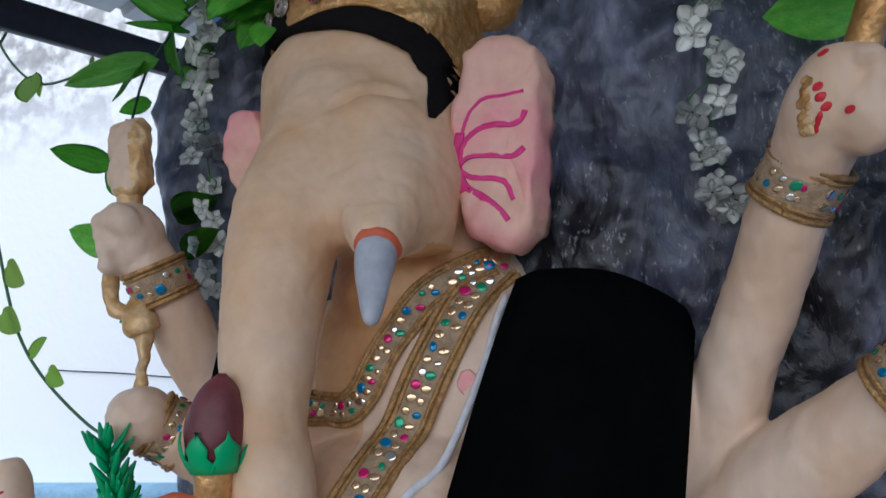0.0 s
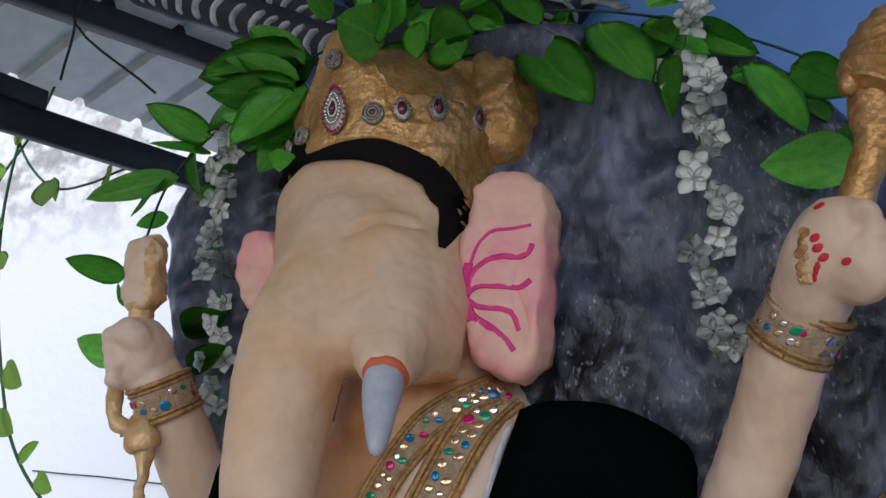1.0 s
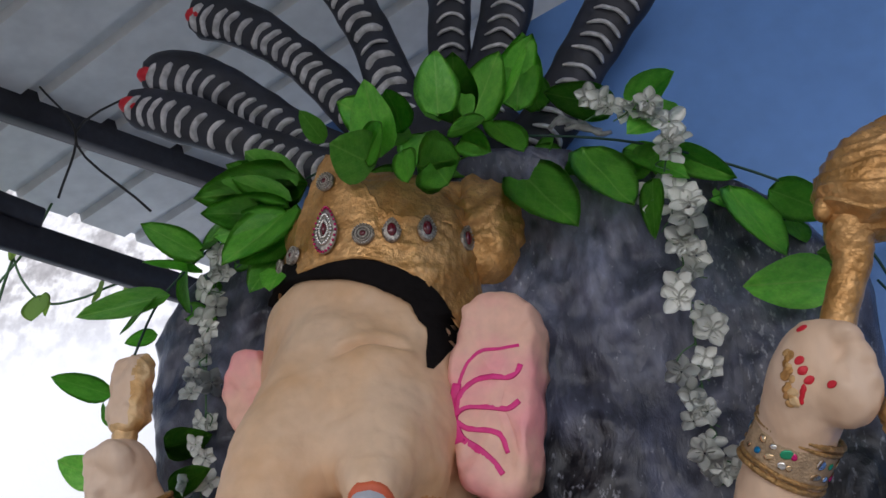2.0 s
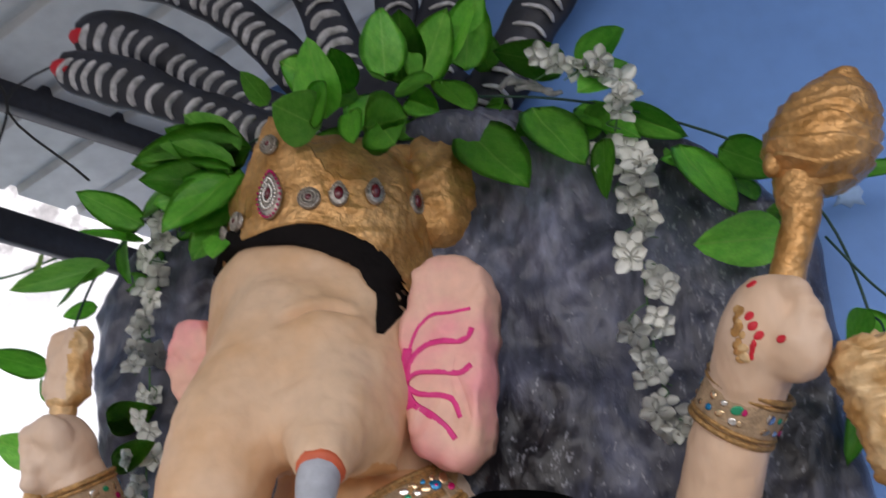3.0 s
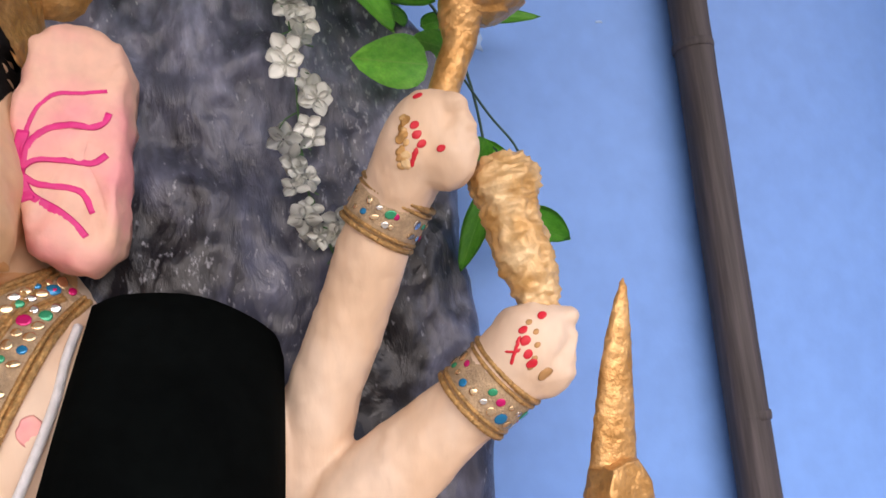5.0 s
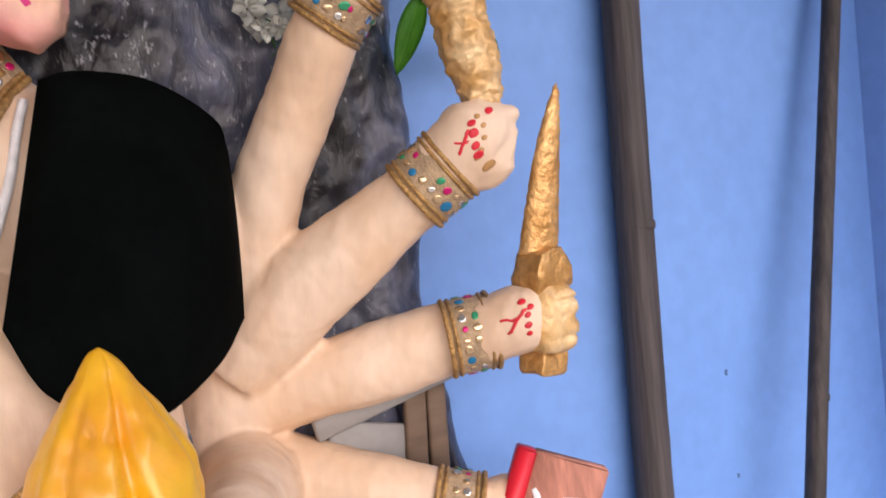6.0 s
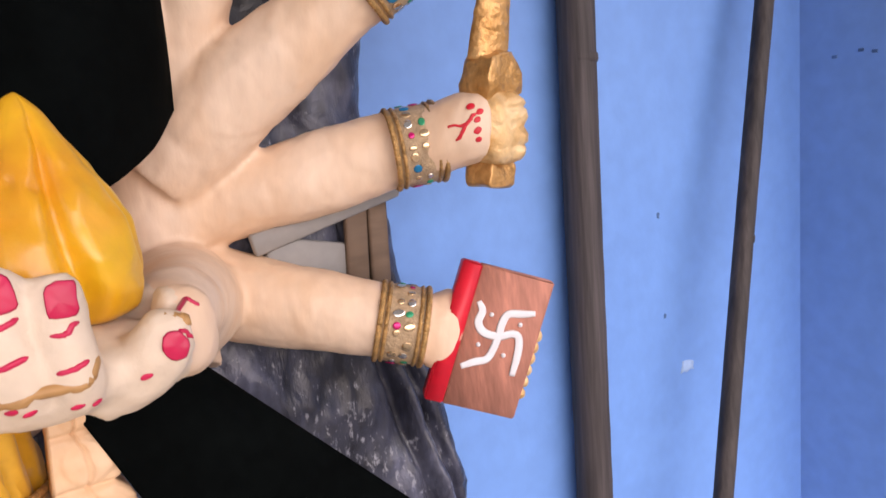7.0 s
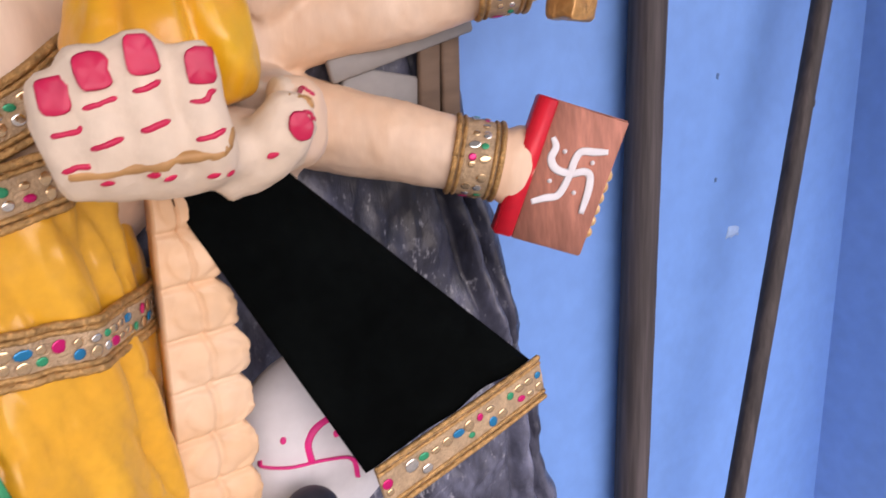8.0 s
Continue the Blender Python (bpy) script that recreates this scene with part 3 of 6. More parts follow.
sb.from_mesh(fused)
for i in range(5):
    bmesh.ops.smooth_vert(sb, verts=sb.verts, factor=0.5, use_axis_x=True, use_axis_y=True, use_axis_z=True)
sb.normal_update()
face = [v for v in sb.verts if -0.62 < v.co.x < -0.235 and 1.945 < v.co.z < 2.30 and v.co.y < 1.08 and (v.co.z > 1.985 or v.co.x < -0.40 or v.co.y > 0.87)]
for i in range(140):
    bmesh.ops.smooth_vert(sb, verts=face, factor=0.5, use_axis_x=True, use_axis_y=True, use_axis_z=True)
sb.normal_update()
wrist = [v for v in sb.verts if -0.125 < v.co.x < 0.02 and v.co.y < 1.02 and 1.36 < v.co.z < 1.53]
for i in range(50):
    bmesh.ops.smooth_vert(sb, verts=wrist, factor=0.5, use_axis_x=True, use_axis_y=True, use_axis_z=True)
sb.normal_update()
for v in sb.verts:      # closed eye: a swollen lid under a short fold
    dx, dz = v.co.x + 0.350, v.co.z - 2.136
    if abs(dx) < 0.085 and abs(dz) < 0.06 and v.co.y < 1.02 and v.normal.y < -0.2:
        lid = 0.0115 * math.exp(-((dx - 0.010) / 0.040) ** 4 - ((dz + 0.010) / 0.020) ** 2)
        fold = dz - (0.010 - 6.0 * (dx + 0.002) ** 2)
        edge = 1 / (1 + math.exp((abs(dx + 0.012) - 0.042) / 0.004))
        v.co += v.normal * (lid - 0.0095 * edge * math.exp(-(fold / 0.0060) ** 2) + 0.0045 * edge * math.exp(-((fold - 0.014) / 0.009) ** 2))
sb.normal_update()
FISTS = [Vector(c) for c in ((0.200, 0.875, 2.050), (0.300, 0.875, 1.805), (-0.735, 0.905, 2.000), (-0.690, 0.875, 1.752))]
def knob(p):
    w = max(0.0, 1 - min((p - c).length for c in FISTS) / 0.055)
    return min(1.0, 2 * w) * (0.0034 * noise.noise(p * 58) + 0.0022 * abs(noise.noise(p * 105))) if w else 0.0
for v in sb.verts:
    cell = noise.voronoi(v.co * 17 + noise.noise_vector(v.co * 25) * 0.5)[0]
    v.co += v.normal * (0.0045 * noise.noise(v.co * 14) + 0.0036 * min(0.4, cell[1] - cell[0]) + 0.0012 * abs(noise.noise(v.co * 34)) + 0.0006 * noise.noise(v.co * 80) + knob(v.co))
from mathutils.bvhtree import BVHTree
SURFACE = BVHTree.FromBMesh(sb)

def on_skin(p, lift=0.0):
    q, nrm, i, d = SURFACE.find_nearest(Vector(p))
    return q + nrm * lift, nrm

pb = bmesh.new()   # paint, ears, tusk and band, joined to the body below
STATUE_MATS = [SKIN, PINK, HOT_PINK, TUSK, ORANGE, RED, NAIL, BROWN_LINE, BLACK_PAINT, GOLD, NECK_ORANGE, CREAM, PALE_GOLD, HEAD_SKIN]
def dab(p, r, mat, stretch=(1, 1), turn=0.0, square=False):
    """A raised dab of paint on the skin."""
    q, nrm = on_skin(p, 0.0003)
    m = Matrix.Translation(q) @ nrm.to_track_quat("Z", "Y").to_matrix().to_4x4() @ pose(0, 0, 0, 0, 0, turn) @ Matrix.Diagonal((r * stretch[0], r * stretch[1], 0.0009, 1))
    made = bmesh.ops.create_uvsphere(pb, u_segments=16, v_segments=6, radius=1, matrix=Matrix())
    for v in made["verts"]:
        if square:
            v.co.x, v.co.y = math.copysign(abs(v.co.x) ** 0.6, v.co.x), math.copysign(abs(v.co.y) ** 0.6, v.co.y)
        v.co = m @ v.co
        v.co += (noise.noise_vector(v.co * 140) * r * 0.18)
        for fc in v.link_faces:
            fc.material_index = mat

def stroke(points, r, mat, steps=5, lift=0.0004):
    rows = []
    sp = spline([(*p, 1.0) for p in points], steps)
    for i, p in enumerate(sp):
        q, nrm = on_skin(p[:3], lift - 0.62 * r)
        end = min(i, len(sp) - 1 - i)
        rows.append((*q, r * (0.55 if end == 0 else 1.0) * (1 + 0.25 * noise.noise(q * 120))))
    tube(pb, rows, seg=8, mat=mat, raw=True)

# ears
def ear(outline, y, thick, side=0.0):
    eb = bmesh.new()
    cx = sum(p[0] for p in outline) / len(outline)
    cz = sum(p[1] for p in outline) / len(outline)
    pts = [lerp(p, q, k / 8) for p, q in zip(outline, outline[1:] + outline[:1]) for k in range(8)]
    for i in range(2):
        pts = [((pts[j - 1][0] + 2 * p[0] + pts[(j + 1) % len(pts)][0]) / 4, (pts[j - 1][1] + 2 * p[1] + pts[(j + 1) % len(pts)][1]) / 4) for j, p in enumerate(pts)]
    rings = []
    for inset, dy in ((0.2, 0.002), (0.4, 0.002), (0.6, 0.001), (0.75, 0.0), (0.88, 0.0), (0.96, 0.003), (1.0, 0.012), (1.02, thick * 0.4), (1.02, thick * 0.7), (0.97, thick)):
        ring = []
        for p in pts:
            q = Vector((cx + (p[0] - cx) * inset + side * max(0.0, dy - 0.003), y + dy, cz + (p[1] - cz) * inset))
            q += noise.noise_vector(q * 26) * 0.006 + noise.noise_vector(q * 60) * 0.004 + Vector((0, 0.006 * abs(noise.noise(q * 18)), 0))
            ring.append(eb.verts.new(q))
        rings.append(ring)
    nn = len(pts)
    eb.faces.new(rings[0])
    eb.faces.new(rings[-1][::-1])
    for a, b in zip(rings, rings[1:]):
        for k in range(nn):
            eb.faces.new((a[k], b[k], b[(k + 1) % nn], a[(k + 1) % nn]))
    for fc in eb.faces:
        fc.material_index = 1
    tree = BVHTree.FromBMesh(eb)
    me = bpy.data.meshes.new("ear")
    eb.to_mesh(me)
    eb.free()
    pb.from_mesh(me)
    return tree
EAR_Y = 0.962
EAR = [(-0.249, 2.212), (-0.226, 2.226), (-0.188, 2.228), (-0.158, 2.203), (-0.149, 2.168), (-0.153, 2.12), (-0.159, 2.068), (-0.165, 2.01), (-0.172, 1.962), (-0.190, 1.946), (-0.206, 1.938), (-0.264, 1.970), (-0.274, 2.051), (-0.266, 2.139)]
ear_tree = ear(EAR, EAR_Y, 0.065, 0.16)
ear([(-0.585, 2.19), (-0.62, 2.185), (-0.637, 2.13), (-0.62, 2.07), (-0.58, 2.05), (-0.55, 2.12)], 1.0, 0.05)
for pts, rv in (([(-0.262, 2.050), (-0.257, 2.090), (-0.243, 2.124), (-0.222, 2.141), (-0.198, 2.141), (-0.172, 2.144)], 0.0024), ([(-0.262, 2.050), (-0.252, 2.084), (-0.234, 2.100), (-0.212, 2.102), (-0.188, 2.101), (-0.176, 2.107), (-0.171, 2.117)], 0.0038),
            ([(-0.262, 2.056), (-0.245, 2.066), (-0.212, 2.063), (-0.190, 2.061), (-0.176, 2.070)], 0.0038), ([(-0.262, 2.050), (-0.246, 2.038), (-0.222, 2.035), (-0.202, 2.027), (-0.193, 2.004)], 0.0038),
            ([(-0.262, 2.050), (-0.254, 2.026), (-0.232, 2.010), (-0.213, 1.993), (-0.202, 1.977)], 0.0048), ([(-0.258, 2.098), (-0.263, 2.072), (-0.263, 2.048), (-0.256, 2.020)], 0.0066)):
    rows = []
    for x, z in ((p[0], p[1]) for p in spline([(*p, 0.0) for p in pts], 6)):
        hit = ear_tree.ray_cast(Vector((x, 0.5, z)), Vector((0, 1, 0)))[0]
        rows.append((x, (hit.y if hit else EAR_Y) - 0.0002, z, 0.0007))
    tube(pb, rows, seg=8, raw=True, flat=rv / 0.0007, side=(0, 1, 0), mat=2, wobble=0.3)
# tusk and its painted collar
tube(pb, [(-0.326, 0.832, 1.936, 0.0240), (-0.325, 0.822, 1.922, 0.0235), (-0.323, 0.809, 1.898, 0.0200), (-0.320, 0.796, 1.869, 0.0140), (-0.319, 0.789, 1.851, 0.008), (-0.319, 0.787, 1.846, 0.002)], seg=20, mat=3, wobble=0.06)
tube(pb, [(-0.326, 0.842, 1.948, 0.0270), (-0.326, 0.833, 1.937, 0.0282), (-0.3255, 0.828, 1.931, 0.0246)], seg=20, mat=4, wobble=0.08)
# rose spot on the chest
dab((-0.262, 0.85, 1.80), 0.015, 1, (0.8, 1.1), 0)
# black band over the brow
band_mid = spline([(-0.600, 1.085, 2.275, 0.010), (-0.584, 1.06, 2.287, 0.013), (-0.507, 1.0, 2.287, 0.016), (-0.405, 0.94, 2.271, 0.017), (-0.343, 0.94, 2.249, 0.019), (-0.307, 0.965, 2.228, 0.020), (-0.292, 1.0, 2.203, 0.021), (-0.281, 1.03, 2.18, 0.017), (-0.284, 1.04, 2.142, 0.010), (-0.287, 1.04, 2.115, 0.003)], 8)
g = []
for k in range(7):
    row = []
    for i, p in enumerate(band_mid):
        a, b = band_mid[max(i - 1, 0)], band_mid[min(i + 1, len(band_mid) - 1)]
        across = Vector((-(b[2] - a[2]), 0, b[0] - a[0])).normalized()
        q = Vector(p[:3]) + across * p[3] * (k / 3 - 1) * (1 + 0.10 * noise.noise(Vector((i * 0.7, k // 3, 4))))
        hit = SURFACE.ray_cast(Vector((q.x, 0.6, q.z)), Vector((0, 1, 0)))[0]
        depth = min(hit.y, q.y + 0.03) if hit else q.y
        depth = min(depth, 1.085 - 0.153 * math.sqrt(max(0.0, 1 - ((q.x + 0.41) / 0.176) ** 2)) if q.z > 2.20 else depth)
        row.append((q.x, depth - 0.0045 + 0.0012 * noise.noise(q * 70), q.z))
    g.append(row)
sheet(pb, g, 0.040, out=(0, -1, 0), mat=8)
# painted marks of the four near fists
for p, r in (((0.140, 0.84, 2.065), 0.0058), ((0.144, 0.84, 2.052), 0.0062), ((0.151, 0.84, 2.040), 0.0062), ((0.165, 0.835, 2.031), 0.0055), ((0.150, 0.85, 2.112), 0.006),
             ((0.262, 0.82, 1.851), 0.0058), ((0.230, 0.82, 1.830), 0.0056), ((0.232, 0.82, 1.814), 0.0066), ((0.235, 0.82, 1.795), 0.006), ((0.241, 0.82, 1.777), 0.007),
             ((0.296, 0.85, 1.618), 0.006), ((0.306, 0.84, 1.607), 0.005), ((0.302, 0.84, 1.590), 0.0045), ((0.299, 0.84, 1.570), 0.0055), ((0.303, 0.84, 1.550), 0.0045)):
    dab(p, r, 5, (1.0, 0.75), 30)
stroke([(0.142, 0.84, 2.033), (0.137, 0.845, 2.018), (0.133, 0.85, 2.000)], 0.0032, 5)
stroke([(0.225, 0.82, 1.822), (0.219, 0.83, 1.803), (0.213, 0.84, 1.783)], 0.0026, 5)
stroke([(0.222, 0.82, 1.805), (0.218, 0.83, 1.800), (0.208, 0.84, 1.803)], 0.002, 5)
stroke([(0.301, 0.84, 1.604), (0.285, 0.85, 1.588), (0.270, 0.86, 1.556)], 0.0026, 5)
stroke([(0.284, 0.85, 1.586), (0.276, 0.86, 1.584), (0.264, 0.87, 1.585)], 0.002, 5)
# gold leaf smear on the upper fist, knuckle dents filled with brown
for k in range(14):
    dab((0.131 - 0.0008 * k + 0.006 * math.sin(k * 2.3), 0.855, 2.078 - 0.0055 * k), 0.0056 + 0.0012 * math.sin(k * 1.7), 12 if k % 3 == 0 else 9, (1.0, 0.8), 40 * k)
for k in range(5):
    dab((0.248 + 0.006 * math.sin(k), 0.83, 1.838 - 0.016 * k), 0.004, 7, (1, 0.8), 30)
dab((0.268, 0.835, 1.763), 0.008, 7, (1.2, 0.8), 30)
# fingers that close round the dagger and the club
made = bmesh.ops.create_uvsphere(pb, u_segments=44, v_segments=40, radius=1, matrix=Matrix())
for v in made["verts"]:
    q = Vector(math.copysign(abs(c) ** 0.62, c) for c in v.co)
    k = ((q.z + 1) / 2 * 4) % 1.0
    groove = 0.0050 * math.exp(-(min(k, 1 - k) / 0.13) ** 2) * (1 if abs(q.z) < 0.9 else 0) * max(0.0, min(1.0, q.x + 0.6))
    p = Vector((0.362 + 0.037 * q.x, 0.890 + 0.032 * q.y, 1.571 + 0.047 * q.z))
    v.co = p - Vector((q.x, q.y, 0)) * groove + noise.noise_vector(p * 45) * 0.003 + noise.noise_vector(p * 110) * 0.0015
    for fc in v.link_faces:
        fc.material_index = 12
# painted nails and creases of the offering fingers
for k, x in enumerate(FINGER_X):
    top = (1.511, 1.526, 1.534, 1.524)[k]
    yy = (0.674, 0.664, 0.657, 0.653)[k]
    dab((x - 0.003 * (k == 0), yy - (0.017 if k == 0 else 0.03), top - 0.011), 0.0122, 6, (0.84, 1.0), 0, True)
    for dz, rr in ((0.033, 0.0022), (0.058, 0.0022)):
        stroke([(x - 0.011, yy - 0.02, top - dz - 0.002), (x, yy - 0.03, top - dz), (x + 0.011, yy - 0.02, top - dz + 0.003)], rr, 6)
dab((-0.137, 0.62, 1.462), 0.0105, 6, (0.85, 1.1), 10)
stroke([(-0.142, 0.66, 1.486), (-0.126, 0.65, 1.484), (-0.112, 0.66, 1.474)], 0.0040, 7, 8, -0.001)
stroke([(-0.122, 0.68, 1.498), (-0.108, 0.68, 1.492), (-0.098, 0.68, 1.480)], 0.0020, 6)
stroke([(-0.132, 0.63, 1.478), (-0.122, 0.63, 1.472), (-0.117, 0.64, 1.462)], 0.0016, 6)
stroke([(-0.296, 0.66, 1.450), (-0.26, 0.64, 1.446), (-0.215, 0.62, 1.449), (-0.188, 0.62, 1.455), (-0.182, 0.63, 1.472)], 0.0050, 7, 8, -0.001)
for k in range(6):
    dab((-0.278 + 0.022 * k, 0.63, 1.428 + 0.003 * (k % 2)), 0.004, 6, (1.2, 0.6), 10)
stroke([(-0.812, 0.77, 1.672), (-0.80, 0.77, 1.672), (-0.79, 0.78, 1.675)], 0.002, 5)
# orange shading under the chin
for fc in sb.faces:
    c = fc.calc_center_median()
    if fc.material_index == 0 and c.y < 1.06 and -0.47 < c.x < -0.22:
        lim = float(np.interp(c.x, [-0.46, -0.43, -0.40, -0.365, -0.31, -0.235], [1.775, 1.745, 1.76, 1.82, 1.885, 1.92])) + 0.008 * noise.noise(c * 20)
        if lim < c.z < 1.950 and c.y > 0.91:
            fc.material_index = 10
    if fc.material_index == 0 and c.y < 0.78 and c.z < 1.56 and c.x > -0.33 and c.x < -0.12:
        fc.material_index = 11
    if fc.material_index == 0 and -0.62 < c.x < -0.22 and c.z > 1.60 + 0.02 * noise.noise(c * 14) and (c.z > 1.93 or c.x < -0.40):
        fc.material_index = 13
bmesh.ops.recalc_face_normals(pb, faces=pb.faces)
paint_me = bpy.data.meshes.new("paint")
pb.to_mesh(paint_me)
pb.free()
sb.from_mesh(paint_me)
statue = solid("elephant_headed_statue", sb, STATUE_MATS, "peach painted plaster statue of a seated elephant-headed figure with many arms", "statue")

# ---- crown ----
crown = thing("crown", "gold painted crown with jewelled medallions on the statue's head", "crown", (-0.41, 1.08, 2.28))
def local(ob, p):
    return Vector(p) - ob.location
def shift(bm, ob):
    bmesh.ops.translate(bm, verts=bm.verts, vec=-ob.location)
    return bm
def crumple(p, k):
    """Foil-like folds: broad pleats with sharp crests and fine wrinkles."""
    w = p + noise.noise_vector(p * 9) * 0.05
    return k * (1.0 - 2.2 * abs(noise.noise(Vector((w.x * 15, w.y * 15, w.z * 26))))) + 0.45 * k * (1.0 - 2.0 * abs(noise.noise(w * 48))) + 0.12 * k * noise.noise(p * 130)
bm = bmesh.new()
blob(bm, (-0.41, 1.085, 2.33), (0.163, 0.146, 0.15), u=128, v=72)
blob(bm, (-0.315, 1.125, 2.365), (0.108, 0.090, 0.120), (0, 8, 0), u=96, v=56)
bm.normal_update()
for v in bm.verts:
    v.co += v.normal * crumple(v.co, 0.009)
part("dome", shift(bm, crown), GOLD, crown, "crumpled gold cap of the crown")
bm = bmesh.new()
blob(bm, (-0.248, 1.11, 2.372), (0.072, 0.07, 0.112), (0, 14, 0), u=80, v=56)
bm.normal_update()
for v in bm.verts:      # pleats gathered towards the cap
    d = v.co - Vector((-0.32, 1.08, 2.35))
    an = math.atan2(d.z, d.x)
    v.co += v.normal * (0.009 * abs(math.sin(an * 5.0 + 3 * noise.noise(v.co * 12))) - 0.003 + crumple(v.co, 0.0055))
part("side_tuft", shift(bm, crown), GOLD, crown, "gathered gold foil tuft")
bm = bmesh.new()
g = []
def plate_top(a):
    top = float(np.interp(a, [-75, -52, -34, -17, -11, -5, 2, 10, 19, 26, 76], [2.305, 2.322, 2.362, 2.452, 2.462, 2.446, 2.424, 2.392, 2.352, 2.348, 2.352]))
    zig = 0.0075 * (abs(((a * 0.21) % 1.0) - 0.5) * 2) if a < 24 else 0.006 * noise.noise(Vector((a * 0.3, 2, 0)))
    return top + zig
for i in range(25):
    s = i / 24
    row = []
    for k in range(241):
        a = -76 + 164 * k / 240
        foot = float(np.interp(a, [-76, -46, -23, -8, 4, 15, 25, 40, 50, 60, 75, 88], [2.270, 2.277, 2.277, 2.282, 2.282, 2.278, 2.268, 2.249, 2.217, 2.189, 2.165, 2.150]))
        z = foot + (plate_top(a) - foot) * s
        wild = min(1.0, max(0.0, (a - 14) / 20)) + 0.25
        rad = 0.163 + 0.004 * noise.noise(Vector((a * 0.05, s * 2, 0))) + wild * crumple(Vector((a * 0.0029, 5.0, z)), 0.0034)
        row.append((-0.41 + rad * math.sin(radians(a)), 1.085 - rad * math.cos(radians(a)) * 0.98, z))
    g.append(row)
sheet(bm, g, 0.008, out=(0, -1, 0))
part("front_plate", shift(bm, crown), GOLD, crown, "serrated gold front plate")

def plate_point(a, z, lift=0.006):
    return Vector((-0.41 + (0.163 + lift) * math.sin(radians(a)), 1.085 - (0.163 + lift) * math.cos(radians(a)) * 0.98, z)), Vector((math.sin(radians(a)), -math.cos(radians(a)), 0))

def jewel(where, nrm, w, h, rim, stone, beads, label):
    """A rimmed medallion: backing, bead ring, stone."""
    m = Matrix.Translation(local(crown, where)) @ nrm.to_track_quat("Z", "Y").to_matrix().to_4x4()
    # stand the long side upright
    up = (m.to_3x3().inverted() @ Vector((0, 0, 1)))
    m = m @ pose(0, 0, 0, 0, 0, math.degrees(math.atan2(up.y, up.x)) - 90)
    bm = bmesh.new()
    drop = lambda an: (w * math.sin(an) * (1 - 0.42 * max(0, math.cos(an)) if h > w * 1.15 else 1), h * math.cos(an))
    pts = [drop(2 * math.pi * k / 20) for k in range(20)]
    rings = [[bm.verts.new((x * s, y * s, z)) for x, y in pts] for s, z in ((1.0, -0.002), (1.0, 0.0015), (0.8, 0.003))]
    bm.faces.new(rings[-1])
    for a, b in zip(rings, rings[1:]):
        for k in range(20):
            bm.faces.new((a[k], a[(k + 1) % 20], b[(k + 1) % 20], b[k]))
    bm.transform(m)
    big = h > 0.03
    back = part("medallion", bm, SILVER if big else rim, crown, label)
    bm = bmesh.new()
    nb = beads
    for k in range(nb):
        x, y = drop(2 * math.pi * k / nb)
        if not big:
            blob(bm, (x * 0.9, y * 0.9, 0.003), (w * 0.13,) * 3, u=6, v=4)
        if big or h == w:
            blob(bm, (x * 0.62, y * 0.62, 0.0042), (w * 0.15,) * 3, u=6, v=4)
            blob(bm, (x * 0.36, y * 0.36, 0.0046), (w * 0.13,) * 3, u=6, v=4)
    bm.transform(m)
    part("bead_ring", bm, GEMS[4] if big else SILVER, back)
    if big:
        bm = bmesh.new()
        for k in range(nb):
            x, y = drop(2 * math.pi * k / nb)
            blob(bm, (x * 0.95, y * 0.95, 0.003), (w * 0.105,) * 3, u=6, v=4)
        bm.transform(m)
        part("rim_beads", bm, rim, back, "magenta rim beads")
    bm = bmesh.new()
    blob(bm, (0, 0, 0.003), (w * (0.24 if big else 0.34 if h == w else 0.52), h * (0.26 if big else 0.34 if h == w else 0.56), 0.0060 if big else 0.0042), u=12, v=8)
    bm.transform(m)
    part("stone", bm, stone, back)
def jewel_at(a, z, *rest):
    p, nrm = plate_point(a, z)
    jewel(p, nrm, *rest)
jewel_at(-10.7, 2.331, 0.0205, 0.038, GEMS[0], RUBY, 26, "large drop jewel with pink rim and white stones")
jewel_at(-12.2, 2.412, 0.0150, 0.0150, SILVER, RUBY, 18, "round beaded metal button")
jewel_at(9.6, 2.3155, 0.0165, 0.0165, SILVER, RUBY, 22, "round beaded metal button")
jewel_at(23.5, 2.322, 0.0140, 0.0195, SILVER, RUBY, 20, "small drop jewel with red stone")
jewel_at(41.5, 2.331, 0.0150, 0.0210, SILVER, RUBY, 22, "drop jewel with dark red stone")
jewel_at(68.0, 2.336, 0.0150, 0.0210, SILVER, RUBY, 22, "drop jewel with dark red stone")
jewel_at(-33.5, 2.308, 0.0145, 0.0145, SILVER, RUBY, 18, "round beaded metal button")
jewel_at(-51.0, 2.305, 0.0145, 0.0145, SILVER, RUBY, 18, "round beaded metal button")

